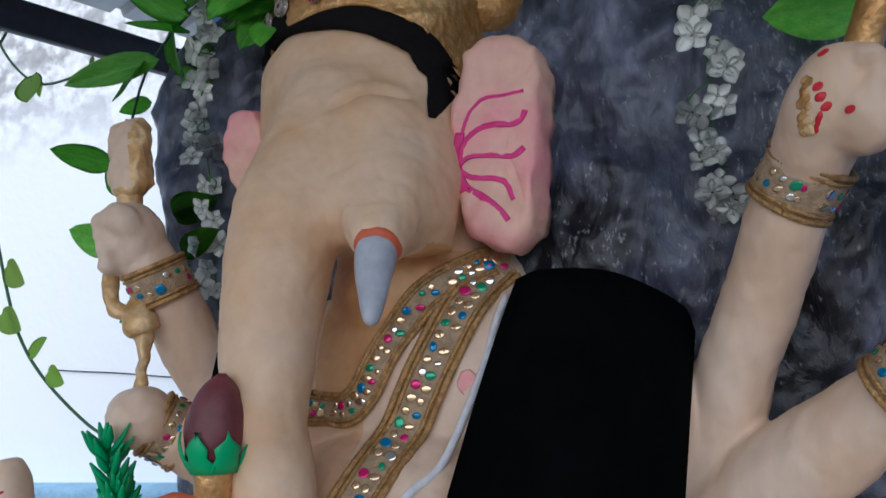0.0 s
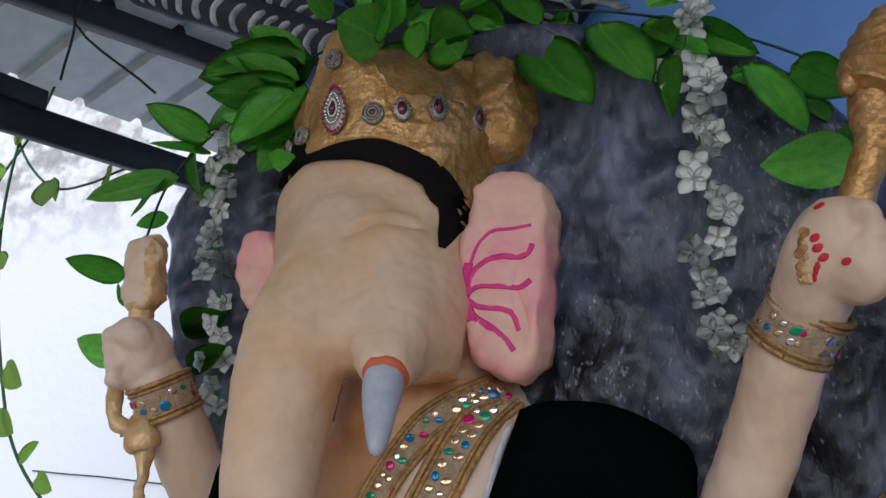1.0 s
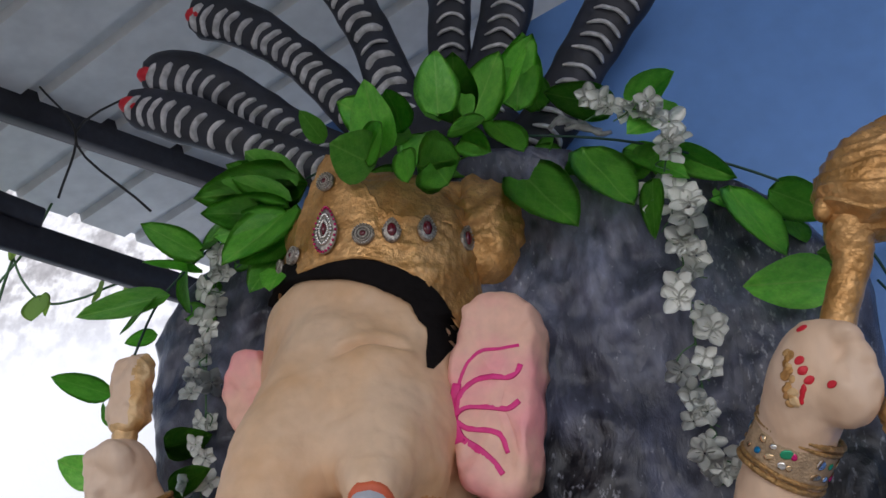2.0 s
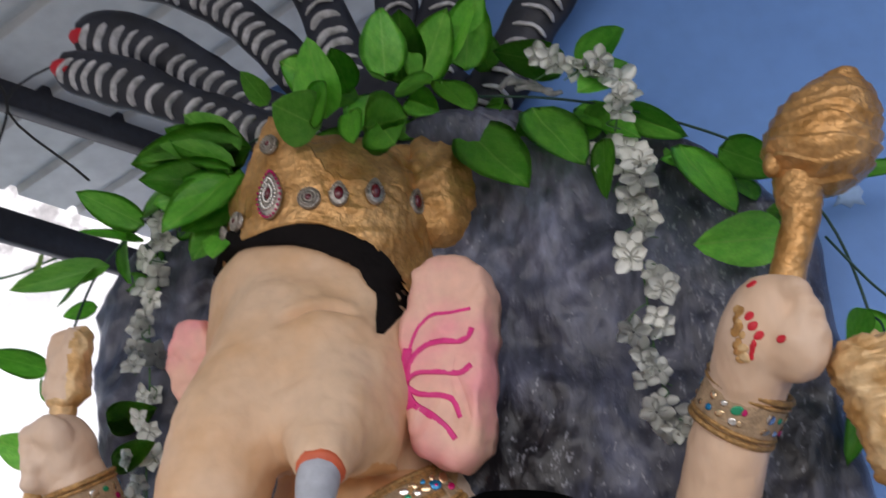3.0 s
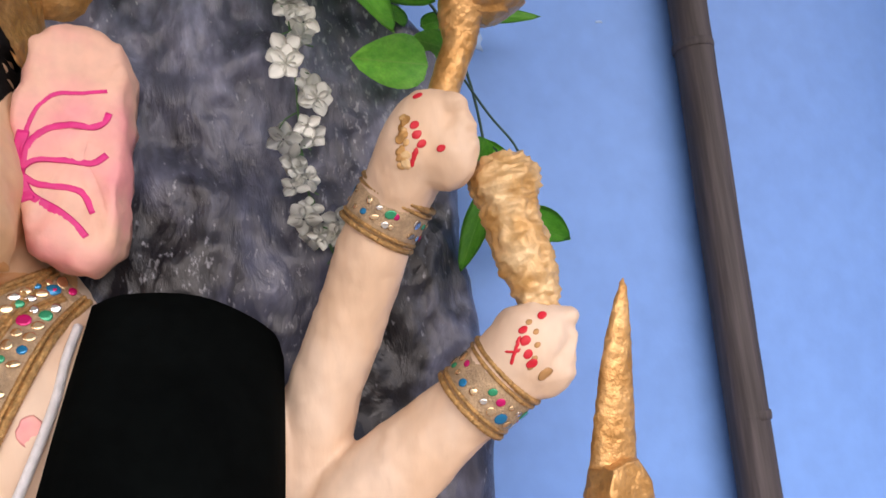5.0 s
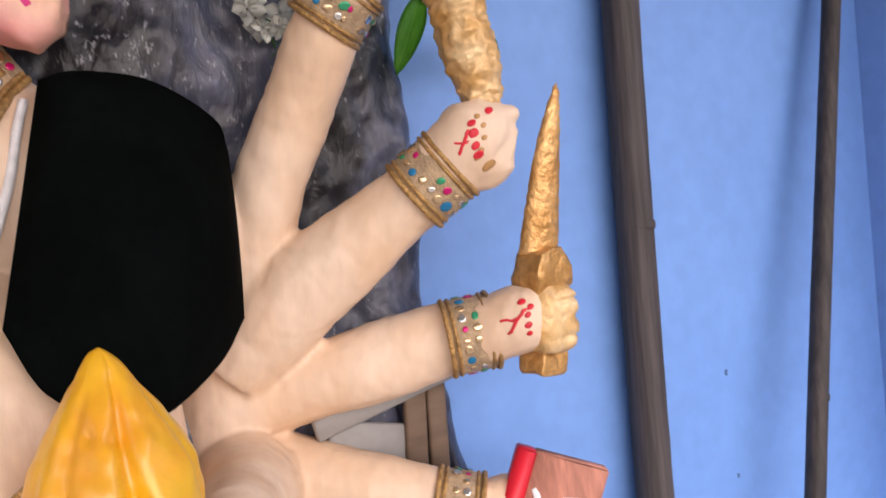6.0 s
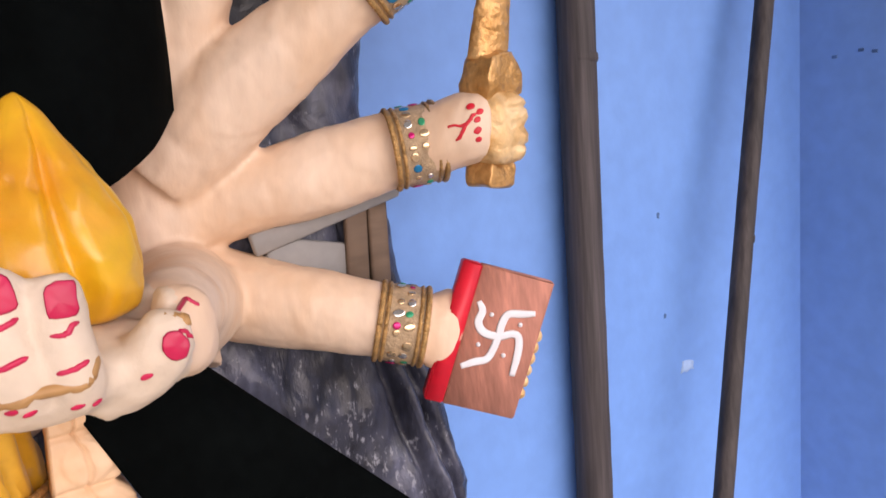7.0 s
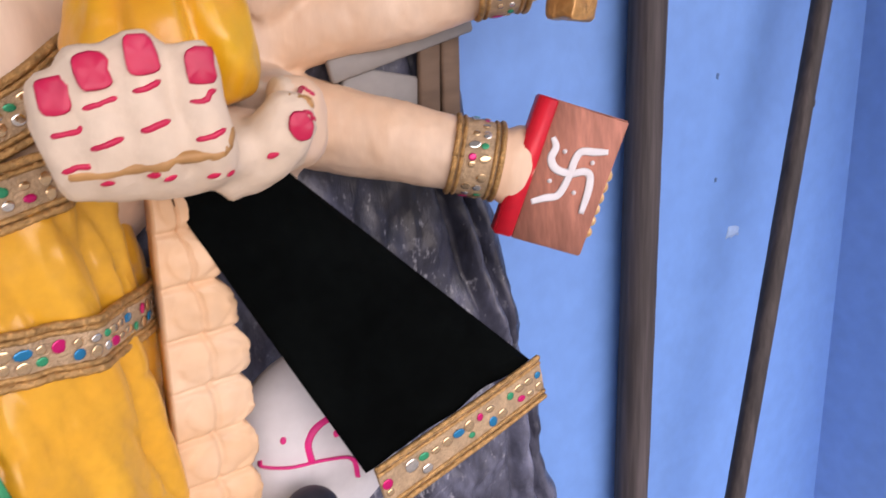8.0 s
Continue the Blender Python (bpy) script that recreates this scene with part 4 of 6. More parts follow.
# ---- jewelled trims ----
gem_me = []
for m in GEMS:
    b = bmesh.new()
    blob(b, (0, 0, 0), (1, 1, 0.30), u=9, v=5)
    gem_me.append(mesh_of(b, "gem", m))
rnd = random.Random(7)
def trim(name, label, category, path, width, group="", closed=False, gem=0.0062, cord_r=0.0035, thick=0.002):
    """A woven band with two corded edges and two rows of stones. path: rows of (point, outward normal)."""
    base = thing(name, label, category, tuple(path[len(path) // 2][0]), group)
    P = [Vector(p) - base.location for p, q in path]
    N = [Vector(q).normalized() for p, q in path]
    n = len(P)
    S = []
    for i in range(n):
        a = P[(i - 1) % n] if closed else P[max(i - 1, 0)]
        b = P[(i + 1) % n] if closed else P[min(i + 1, n - 1)]
        S.append(((b - a).normalized()).cross(N[i]).normalized())
    idx = list(range(n)) + ([0] if closed else [])
    bm = bmesh.new()
    for s0 in (0.0,):
        g_out = [[bm.verts.new(P[i] + S[i] * width * u + N[i] * (thick + 0.0015 * math.cos(u * math.pi))) for u in (-0.5, -0.25, 0, 0.25, 0.5)] for i in range(n)]
        g_in = [[bm.verts.new(P[i] + S[i] * width * u - N[i] * 0.002) for u in (-0.5, 0.5)] for i in range(n)]
        for a, b in zip(idx, idx[1:]):
            for k in range(4):
                bm.faces.new((g_out[a][k], g_out[b][k], g_out[b][k + 1], g_out[a][k + 1]))
            bm.faces.new((g_in[a][0], g_in[a][1], g_in[b][1], g_in[b][0]))
            bm.faces.new((g_out[a][0], g_in[a][0], g_in[b][0], g_out[b][0]))
            bm.faces.new((g_out[a][4], g_out[b][4], g_in[b][1], g_in[a][1]))
    part("band", bm, NET, base)
    for off in (-0.5, -0.36, 0.36, 0.5):
        bm = bmesh.new()
        rows = []
        for i in idx:
            q = P[i] + S[i] * width * off + N[i] * (thick + 0.0008)
            rows.append((*q, cord_r * (1.0 if abs(off) == 0.5 else 0.7)))
        # twisted rope: strands wind round each other
        fine = spline(rows, 4)
        tube(bm, [(*r[:3], r[3] * (1 + 0.16 * (i % 2))) for i, r in enumerate(fine)], seg=7, raw=True)
        part("cord", bm, CORD, base, "twisted gold cord")
    total = 0.0
    nxt = gem
    k = 0
    for a, b in zip(idx, idx[1:]):
        seg = (P[b] - P[a]).length
        while total + seg > nxt:
            t = (nxt - total) / max(seg, 1e-6)
            q = P[a].lerp(P[b], t)
            nn = N[a].lerp(N[b], t).normalized()
            ss = S[a].lerp(S[b], t).normalized()
            for row, off in ((0, -0.12), (1, 0.14)):
                kind = [0, 3, 4, 2, 3, 3, 1, 3][k % 8] if row == 0 else [3, 1, 3, 4, 0, 3, 3, 2][k % 8]
                if rnd.random() < 0.16:
                    continue
                o = part("gem", gem_me[kind], None, base)
                rot = nn.to_track_quat("Z", "Y")
                sc = gem * rnd.uniform(0.7, 1.15)
                o.matrix_basis = Matrix.LocRotScale(q + ss * width * (off + rnd.uniform(-0.03, 0.03)) + nn * (thick + 0.0028), rot, (sc * rnd.uniform(0.8, 1.25), sc * rnd.uniform(0.7, 1.1), gem * 0.45))
            nxt += gem * 2.35
            k += 1
        total += seg
    return base

def ring_path(c, axis, r1, r2=None, n=28, lean=None):
    c, axis = Vector(c), Vector(axis).normalized()
    u = Vector((0, -1, 0))
    u = (u - axis * u.dot(axis)).normalized()
    w = axis.cross(u)
    r2 = r2 or r1
    return [(c + u * math.cos(a) * r2 + w * math.sin(a) * r1, u * math.cos(a) + w * math.sin(a)) for a in (2 * math.pi * k / n for k in range(n))]
def fitted(c, axis, width, grow=0.001, n=28):
    """A ring laid on the skin round the arm."""
    out = []
    c, ax = Vector(c), Vector(axis).normalized()
    for p, q in ring_path(c, ax, 0.085, 0.085, n):
        hit, nrm, i, d = SURFACE.ray_cast(p, -q, 0.085)
        rad = (hit - c).length if hit else 0.046
        out.append([c, q, min(max(rad, 0.034), 0.062) + grow])
    rs = [o[2] for o in out]
    rs = [(rs[i - 1] + rs[i] + rs[(i + 1) % n]) / 3 for i in range(n)]
    return [(c + q * r, q) for (c, q, _), r in zip(out, rs)]
BR = "woven gold bracelet with coloured stones round the statue's wrist"
for c, ax, w in (((0.137, 0.962, 1.990), (0.50, -0.45, 0.80), 0.056), ((0.229, 0.926, 1.766), (0.66, -0.45, 0.58), 0.060), ((0.281, 0.960, 1.556), (0.88, -0.42, 0.10), 0.060), ((0.230, 0.950, 1.333), (0.80, -0.52, -0.24), 0.058),
                 ((-0.709, 0.958, 1.935), (-0.25, -0.35, 0.90), 0.050), ((-0.655, 0.912, 1.733), (-0.62, -0.55, 0.50), 0.045)):
    trim("bracelet", BR, "bracelet", fitted(c, ax, w), w, "bracelets", closed=True)

def laid(points, steps=8, lift=0.001):
    out = []
    for p in spline(points, steps):
        q, nrm, i, d = SURFACE.ray_cast(Vector(p), Vector((0, 1, 0)))
        if q is None or d > 0.12:
            q, nrm = on_skin(p)
        out.append([q + Vector((0, -0.004, 0)), (nrm + Vector((0, -1.0, 0))).normalized()])
    for r in range(3):
        out = [out[0]] + [[(a[0] + b[0] * 2 + c[0]) / 4, (a[1] + b[1] * 2 + c[1]).normalized()] for a, b, c in zip(out, out[1:], out[2:])] + [out[-1]]
    return out
trim("necklace", "woven gold necklace with coloured stones hanging on the chest", "necklace", laid([(-0.240, 0.94, 1.935), (-0.31, 0.92, 1.895), (-0.362, 0.90, 1.83), (-0.395, 0.88, 1.770), (-0.425, 0.88, 1.750), (-0.455, 0.88, 1.765), (-0.475, 0.88, 1.81), (-0.48, 0.88, 1.87)]), 0.038, gem=0.006)
trim("shoulder_strap", "broad gold strap with two rows of coloured stones across the chest", "strap", laid([(-0.225, 0.93, 1.935), (-0.25, 0.90, 1.905), (-0.275, 0.88, 1.86), (-0.305, 0.86, 1.80), (-0.335, 0.83, 1.735), (-0.365, 0.80, 1.67), (-0.39, 0.76, 1.61)]), 0.054, gem=0.0072, cord_r=0.0042)
bm = bmesh.new()
tube(bm, [(*on_skin(p, 0.003)[0], 0.0052) for p in ((-0.205, 0.95, 1.915), (-0.213, 0.93, 1.87), (-0.235, 0.91, 1.80), (-0.268, 0.88, 1.73), (-0.31, 0.86, 1.665), (-0.34, 0.83, 1.62))], seg=10, steps=8)
solid("sacred_thread", bm, THREAD, "white cotton thread slung across the chest", "thread")
trim("waist_belt", "gold woven belt with stones round the belly", "belt", laid([(-0.46, 0.80, 1.44), (-0.38, 0.78, 1.45), (-0.30, 0.79, 1.475), (-0.24, 0.81, 1.51), (-0.18, 0.85, 1.54)]), 0.045)

# ---- cloths ----
def cloth(name, edge_a, edge_b, bulge, label, mat=VELVET, nu=24, nv=18, fold=0.004, seed=0.0, thick=0.004):
    a, b = spline(edge_a, 8), spline(edge_b, 8)
    g = []
    for i in range(nv + 1):
        s = i / nv
        row = []
        for k in range(nu + 1):
            pa = a[round(k / nu * (len(a) - 1))]
            pb = b[round(k / nu * (len(b) - 1))]
            p = Vector(lerp(pa, pb, s))
            u = k / nu
            p.y -= bulge * math.sin(math.pi * s) * math.sin(math.pi * min(max(u, 0.02), 0.98)) ** 0.6
            p.y -= fold * noise.noise(Vector((u * 5, s * 1.5, seed)))
            row.append(tuple(p))
        g.append(row)
    bm = bmesh.new()
    sheet(bm, g, thick)
    return solid(name, bm, mat, label, "cloth")
cloth("velvet_shawl", [(-0.200, 0.985, 1.905), (-0.165, 0.985, 1.915), (-0.10, 1.00, 1.912), (-0.05, 1.02, 1.895), (0.0, 1.045, 1.862), (0.012, 1.06, 1.83)],
      [(-0.262, 0.85, 1.66), (-0.235, 0.83, 1.60), (-0.18, 0.83, 1.56), (-0.13, 0.86, 1.555), (-0.06, 0.92, 1.585), (-0.018, 0.962, 1.625)], 0.06, "black velvet shawl draped over the statue's shoulder", seed=3.0)
cloth("velvet_shawl_end", [(-0.60, 1.02, 1.885), (-0.625, 1.00, 1.86), (-0.65, 1.0, 1.82)], [(-0.56, 0.95, 1.62), (-0.60, 0.95, 1.62), (-0.645, 0.97, 1.66)], 0.02, "black velvet shawl over the statue's other shoulder", seed=9.0)
sash_low = [(-0.035, 0.818, 1.040), (0.05, 0.822, 1.058), (0.14, 0.83, 1.074), (0.223, 0.843, 1.086)]
cloth("velvet_drape", [(-0.200, 0.86, 1.41), (-0.15, 0.86, 1.42), (-0.10, 0.87, 1.413), (-0.058, 0.885, 1.378)], sash_low, 0.012, "black velvet sash end hanging down with a gold border", seed=5.0, fold=0.010)
trim("drape_border", "gold woven border with coloured stones on the sash end", "trim", [(Vector(p) + Vector((0.016, -0.004, -0.028)), Vector((0.05, -1, 0.05))) for p in spline(sash_low, 8)], 0.058, gem=0.0075)

# dhoti: satin wrap round the legs
def dhoti_point(a, z):
    k = (1.42 - z)
    rx = 0.155 + 0.03 * min(k, 0.3) + 0.05 * max(0, k - 0.4)
    ry = 0.165 + 0.10 * min(k, 0.5)
    fold = 0.004 * math.sin(a * 13 + 2.5 * math.sin(z * 6)) + 0.006 * noise.noise(Vector((a * 4, z * 5, 2))) - 0.017 * (1 - abs(noise.noise(Vector((a * 3 + z * 7, z * 3 - a, 8))))) ** 6 * 0.8 - 0.006 * (1 - abs(noise.noise(Vector((a * 5 + z * 13, z * 6 - a * 3, 3))))) ** 14
    return Vector((-0.36 + (rx + fold) * math.sin(a), 0.95 - (ry + fold) * math.cos(a), z))
bm = bmesh.new()
vs = [[bm.verts.new(dhoti_point(2 * math.pi * k / 180, 1.43 - 0.64 * i / 80)) for k in range(180)] for i in range(81)]
for i in range(80):
    for k in range(180):
        bm.faces.new((vs[i][k], vs[i + 1][k], vs[i + 1][(k + 1) % 180], vs[i][(k + 1) % 180]))
bm.faces.new(vs[0])
bm.faces.new(vs[-1][::-1])
solid("dhoti", bm, SATIN, "shiny yellow satin dhoti wrapped round the legs", "garment")
def dh_path(z0, z1, a0, a1, n=24, lift=0.003):
    out = []
    for k in range(n + 1):
        a = radians(a0 + (a1 - a0) * k / n)
        p = dhoti_point(a, z0 + (z1 - z0) * k / n)
        nrm = Vector((math.sin(a), -math.cos(a), 0))
        out.append((p + nrm * lift, nrm))
    return out
trim("dhoti_border", "gold woven border with coloured stones across the satin dhoti", "trim", dh_path(1.315, 1.262, -60, 96), 0.042, gem=0.0060)
trim("waist_border", "gold woven border along the waist of the dhoti", "trim", dh_path(1.385, 1.44, -50, 70), 0.045, gem=0.0068)
bm = bmesh.new()
sheet(bm, [[tuple(dhoti_point(radians(-58 + 50 * u / 8 + 7 * v / 6), 1.275 - 0.095 * v / 6) + Vector((0, -0.012 - 0.003 * math.sin(u * 2.1 + v), 0))) for u in range(9)] for v in range(7)], 0.008)
solid("green_flap", bm, GREEN_CLOTH, "green cloth flap laid over the yellow dhoti", "cloth")
trim("green_flap_border", "gold border along the green cloth flap", "trim", [(dhoti_point(radians(-54 + 54 * u / 8), 1.168) + Vector((0, -0.016, 0)), Vector((0, -1, 0))) for u in range(9)], 0.03, gem=0.006)

# scalloped plaster panel beside the dhoti
bm = bmesh.new()
g = []
SEG = 0.054
for i in range(193):
    z = 1.40 - 0.42 * i / 192
    u = ((1.40 - z) / SEG) % 1.0
    sc = 0.015 * math.sin(math.pi * u) ** 0.5 + 0.004 * noise.noise(Vector((z * 60, 0, 2))) + 0.002 * noise.noise(Vector((z * 170, 0, 6)))
    xl = -0.20 - 0.03 * i / 192
    xr = float(np.interp(z, [0.98, 1.1, 1.22, 1.32, 1.40], [-0.158, -0.152, -0.145, -0.163, -0.188])) + sc
    row = []
    for k in range(33):
        t = k / 32
        joint = 0.0055 * math.exp(-(min(u, 1 - u) / 0.045) ** 2)
        seam = 0.0050 * math.exp(-((t - 0.52) / 0.030) ** 2)
        disc = 0.0035 * max(0.0, 1 - ((t - 0.52) / 0.40) ** 2 - ((u - 0.5) / 0.42) ** 2) ** 0.35
        q = Vector((xl + (xr - xl) * t, 0.0, z))
        row.append((q.x, 0.853 + joint + seam - disc + 0.0035 * noise.noise(q * 22) + 0.0016 * noise.noise(q * 75) + 0.010 * max(0.0, t - 0.9) * 10 * abs(noise.noise(q * 40)), z))
    g.append(row)
sheet(bm, g, 0.03)
solid("scalloped_panel", bm, HEAD_SKIN, "peach plaster panel with a scalloped edge beside the dhoti", "panel")

# white bolster with red painted lines, dark knob
bol = thing("bolster", "white round bolster painted with red lines beside the legs", "bolster", (-0.03, 0.95, 1.02))
bm = bmesh.new()
blob(bm, (0, 0, 0), (0.115, 0.055, 0.125), u=32, v=20)
part("cushion", bm, WHITE_PAINT, bol)
def bol_line(pts):
    bm = bmesh.new()
    rows = []
    for x, z in pts:
        yy = -0.055 * math.sqrt(max(0.0, 1 - (x / 0.115) ** 2 - (z / 0.125) ** 2))
        rows.append((x, yy, z, 0.0052))
    tube(bm, rows, seg=8, flat=0.4, side=(0, 0, 1))
    part("painted_line", bm, HOT_PINK, bol)
bol_line([(-0.09, 0.02), (-0.088, 0.012), (-0.06, 0.005), (-0.02, 0.002), (0.015, -0.01), (0.022, -0.04)])
bol_line([(-0.035, 0.004), (-0.036, 0.03), (-0.02, 0.048), (0.012, 0.055)])
for x, z in ((-0.062, 0.040), (0.0, 0.03)):
    bm = bmesh.new()
    blob(bm, (x, -0.055 * math.sqrt(1 - (x / 0.115) ** 2 - (z / 0.125) ** 2), z), (0.004, 0.002, 0.005), u=10, v=6)
    part("painted_dot", bm, HOT_PINK, bol)
bm = bmesh.new()
blob(bm, (-0.09, 0.85, 0.995), (0.032, 0.032, 0.028))
tube(bm, [(-0.09, 0.86, 0.99, 0.02), (-0.09, 0.88, 0.90, 0.022), (-0.09, 0.88, 0.79, 0.03)], seg=14)
solid("dark_knob", bm, SNAKE, "dark grey rounded knob in front of the bolster", "knob")

# ---- things held ----
bm = bmesh.new()
prof = [(0.0, 0.155), (0.010, 0.148), (0.024, 0.128), (0.044, 0.096), (0.062, 0.062), (0.071, 0.030), (0.068, 0.004), (0.052, -0.014), (0.0, -0.02)]
ps = spline([(*p, 0) for p in prof], 10)
rings = []
for p in ps[1:-1]:
    ring = []
    for k in range(128):
        a = 2 * math.pi * k / 128
        cut = min(1, p[0] / 0.04) * sum(dp * math.exp(-((((a - at + 0.18 * math.sin(p[1] * 22)) + math.pi) % (2 * math.pi) - math.pi) / wd) ** 2) for at, dp, wd in ((0.28, 0.24, 0.13), (-0.55, 0.07, 0.13), (1.35, 0.09, 0.12), (2.6, 0.08, 0.12), (-1.7, 0.08, 0.12)))
        cut += 0.055 * noise.noise(Vector((math.sin(a) * 2, math.cos(a) * 2, p[1] * 22)))
        r = p[0] * (1 - cut)
        here = Vector((r * math.sin(a), -r * math.cos(a), p[1]))
        r -= 0.008 * sum(math.exp(-((here - Vector(h)).length / 0.005) ** 2) for h in ((-0.022, -0.045, 0.094), (-0.002, -0.050, 0.089)))
        r += 0.002 * noise.noise(here * 60)
        ring.append(bm.verts.new((r * math.sin(a), -r * math.cos(a), p[1])))
    rings.append(ring)
for a, b in zip(rings, rings[1:]):
    for k in range(128):
        bm.faces.new((a[k], a[(k + 1) % 128], b[(k + 1) % 128], b[k]))
bm.faces.new(rings[0]); bm.faces.new(rings[-1][::-1])
modak = tagged(new("sweet_dumpling", mesh_of(bm, "sweet_dumpling", YELLOW)), "glossy yellow painted pleated dumpling resting on the statue's palm", "dumpling")
modak.location = (-0.197, 0.748, 1.489)

def gold_tool(name, rows, mat, label, category, rough=0.0, flat=1.0, side=None, freq=40):
    bm = bmesh.new()
    tube(bm, rows, seg=44, steps=14, flat=flat, side=side)
    bm.normal_update()
    for v in bm.verts:
        v.co += v.normal * rough * (0.5 + noise.fractal(v.co * freq, 0.8, 2.1, 4) - 0.7 * abs(noise.noise(v.co * freq * 1.7)))
    return solid(name, bm, mat, label, category)
mace = thing("gold_mace", "gold painted mace with pointed head in the statue's raised fist", "mace", (0.200, 0.90, 2.10))
bm = bmesh.new()
tube(bm, [(0.188, 0.905, 2.07, 0.022), (0.205, 0.898, 2.120, 0.0195), (0.220, 0.893, 2.155, 0.0195), (0.231, 0.888, 2.183, 0.0210), (0.233, 0.885, 2.210, 0.0265), (0.243, 0.883, 2.232, 0.035)], seg=56, steps=16, side=(1, 0, 0))
bm.normal_update()
for v in bm.verts:
    v.co += v.normal * (0.0016 * noise.noise(v.co * 40) + 0.0012 * abs(math.sin((v.co.z - 0.7 * v.co.x) * 230)) * (1 if v.co.z > 2.19 else 0.25))
part("handle", shift(bm, mace), GOLD, mace)
bm = bmesh.new()
tube(bm, [(0.238, 0.884, 2.219, 0.026), (0.246, 0.882, 2.232, 0.046), (0.254, 0.880, 2.246, 0.0560), (0.268, 0.878, 2.266, 0.0575), (0.282, 0.876, 2.290, 0.0545), (0.293, 0.875, 2.312, 0.0440), (0.300, 0.874, 2.331, 0.0290), (0.3025, 0.873, 2.338, 0.0215), (0.3025, 0.873, 2.347, 0.0160), (0.302, 0.872, 2.353, 0.006)], seg=96, steps=16, side=(1, 0, 0))
bm.normal_update()
for v in bm.verts:      # spiral folds wound up to the point
    c = Vector((0.268 + 0.45 * (v.co.z - 2.266), 0.878, v.co.z))
    d = v.co - c
    an = math.atan2(d.y, d.x)
    wave = (v.co.z * 62 + an * 0.32 + 1.3 * noise.noise(v.co * 16)) % 1.0
    v.co += v.normal * (0.0042 * (wave ** 2) - 0.0016 + crumple(v.co, 0.0026))
for q, r in (((0.2095, 0.868, 2.243), (0.012, 0.013, 0.017)), ((0.309, 0.866, 2.247), (0.012, 0.013, 0.018))):
    blob(bm, q, r, (0, 20, 0), u=16, v=10)
part("head", shift(bm, mace), GOLD, mace, "pointed mace head with spiral folds")
gold_tool("gold_club", [(0.285, 0.88, 1.80, 0.018), (0.285, 0.88, 1.850, 0.021), (0.284, 0.881, 1.866, 0.024), (0.275, 0.882, 1.91, 0.032), (0.268, 0.885, 1.955, 0.032), (0.266, 0.887, 1.980, 0.033), (0.266, 0.888, 1.998, 0.041), (0.266, 0.89, 2.014, 0.039), (0.266, 0.89, 2.029, 0.028), (0.266, 0.89, 2.037, 0.010)], PALE_GOLD, "gold painted club with a flared crumpled top in the statue's fist", "club", 0.0056, freq=70)
dagger = thing("gold_dagger", "gold painted dagger held upright in the statue's fist", "dagger", (0.358, 0.905, 1.57))
bm = bmesh.new()
tube(bm, [(0.362, 0.899, 1.655, 0.032), (0.368, 0.894, 1.70, 0.029), (0.377, 0.888, 1.76, 0.0235), (0.387, 0.880, 1.82, 0.0155), (0.395, 0.875, 1.86, 0.007), (0.398, 0.873, 1.876, 0.001)], seg=8, flat=0.55, side=(1, 0, 0))
bm.normal_update()
bmesh.ops.subdivide_edges(bm, edges=list(bm.edges), cuts=1, use_grid_fill=True)
for v in bm.verts:
    v.co += noise.noise_vector(v.co * 110) * 0.0016
part("blade", shift(bm, dagger), GOLD, dagger)
bm = bmesh.new()
box(bm, (0.361, 0.894, 1.636), (0.072, 0.052, 0.056), (4, -4, 10), 0.008, seg=2)
bmesh.ops.subdivide_edges(bm, edges=list(bm.edges), cuts=3, use_grid_fill=True)
for v in bm.verts:
    v.co += noise.noise_vector(v.co * 38) * 0.005 + noise.noise_vector(v.co * 90) * 0.003
    v.co.x -= (v.co.x - 0.363) * max(0.0, (v.co.z - 1.635) / 0.07)
part("guard", shift(bm, dagger), GOLD, dagger)
bm = bmesh.new()
tube(bm, [(0.360, 0.902, 1.63, 0.017), (0.359, 0.905, 1.57, 0.017), (0.358, 0.906, 1.52, 0.017)], seg=12)
part("grip", shift(bm, dagger), PALE_GOLD, dagger)
bm = bmesh.new()
box(bm, (0.357, 0.903, 1.512), (0.052, 0.044, 0.032), (0, 6, 8), 0.007, seg=2)
bmesh.ops.subdivide_edges(bm, edges=list(bm.edges), cuts=2, use_grid_fill=True)
for v in bm.verts:
    v.co += noise.noise_vector(v.co * 50) * 0.005
part("pommel", shift(bm, dagger), GOLD, dagger)

# book: cover plane from its corner, width and height directions
bw = Vector((0.0900, -0.0530, -0.0390))
bh = Vector((-0.0670, 0.0230, -0.1740))
b0 = Vector((0.3105, 0.896, 1.406))
bn = bw.cross(bh).normalized()
if bn.y > 0:
    bn = -bn
book = thing("book", "brown painted plaster book with red spine strip and white symbol", "book", tuple(b0))
def slab3(o, a, b, thick, nrm, bev=0.002):
    bm = bmesh.new()
    q = [o, o + a, o + a + b, o + b]
    f0 = [bm.verts.new(p) for p in q]
    f1 = [bm.verts.new(p - nrm * thick) for p in q]
    bm.faces.new(f0); bm.faces.new(f1[::-1])
    for k in range(4):
        bm.faces.new((f0[k], f1[k], f1[(k + 1) % 4], f0[(k + 1) % 4]))
    bmesh.ops.bevel(bm, geom=list(bm.edges), offset=bev, segments=2, affect="EDGES")
    return bm
O = Vector((0, 0, 0))
part("cover", slab3(bw * 0.13, bw * 0.88, bh, 0.03, bn), BOOK, book)
part("spine", slab3(bn * 0.0012 - bw * 0.09, bw * 0.225, bh, 0.032, bn, 0.002), RED, book, "bright red painted spine strip")
cu, cv = bw.normalized(), bh.normalized()
cc = bn * 0.0012
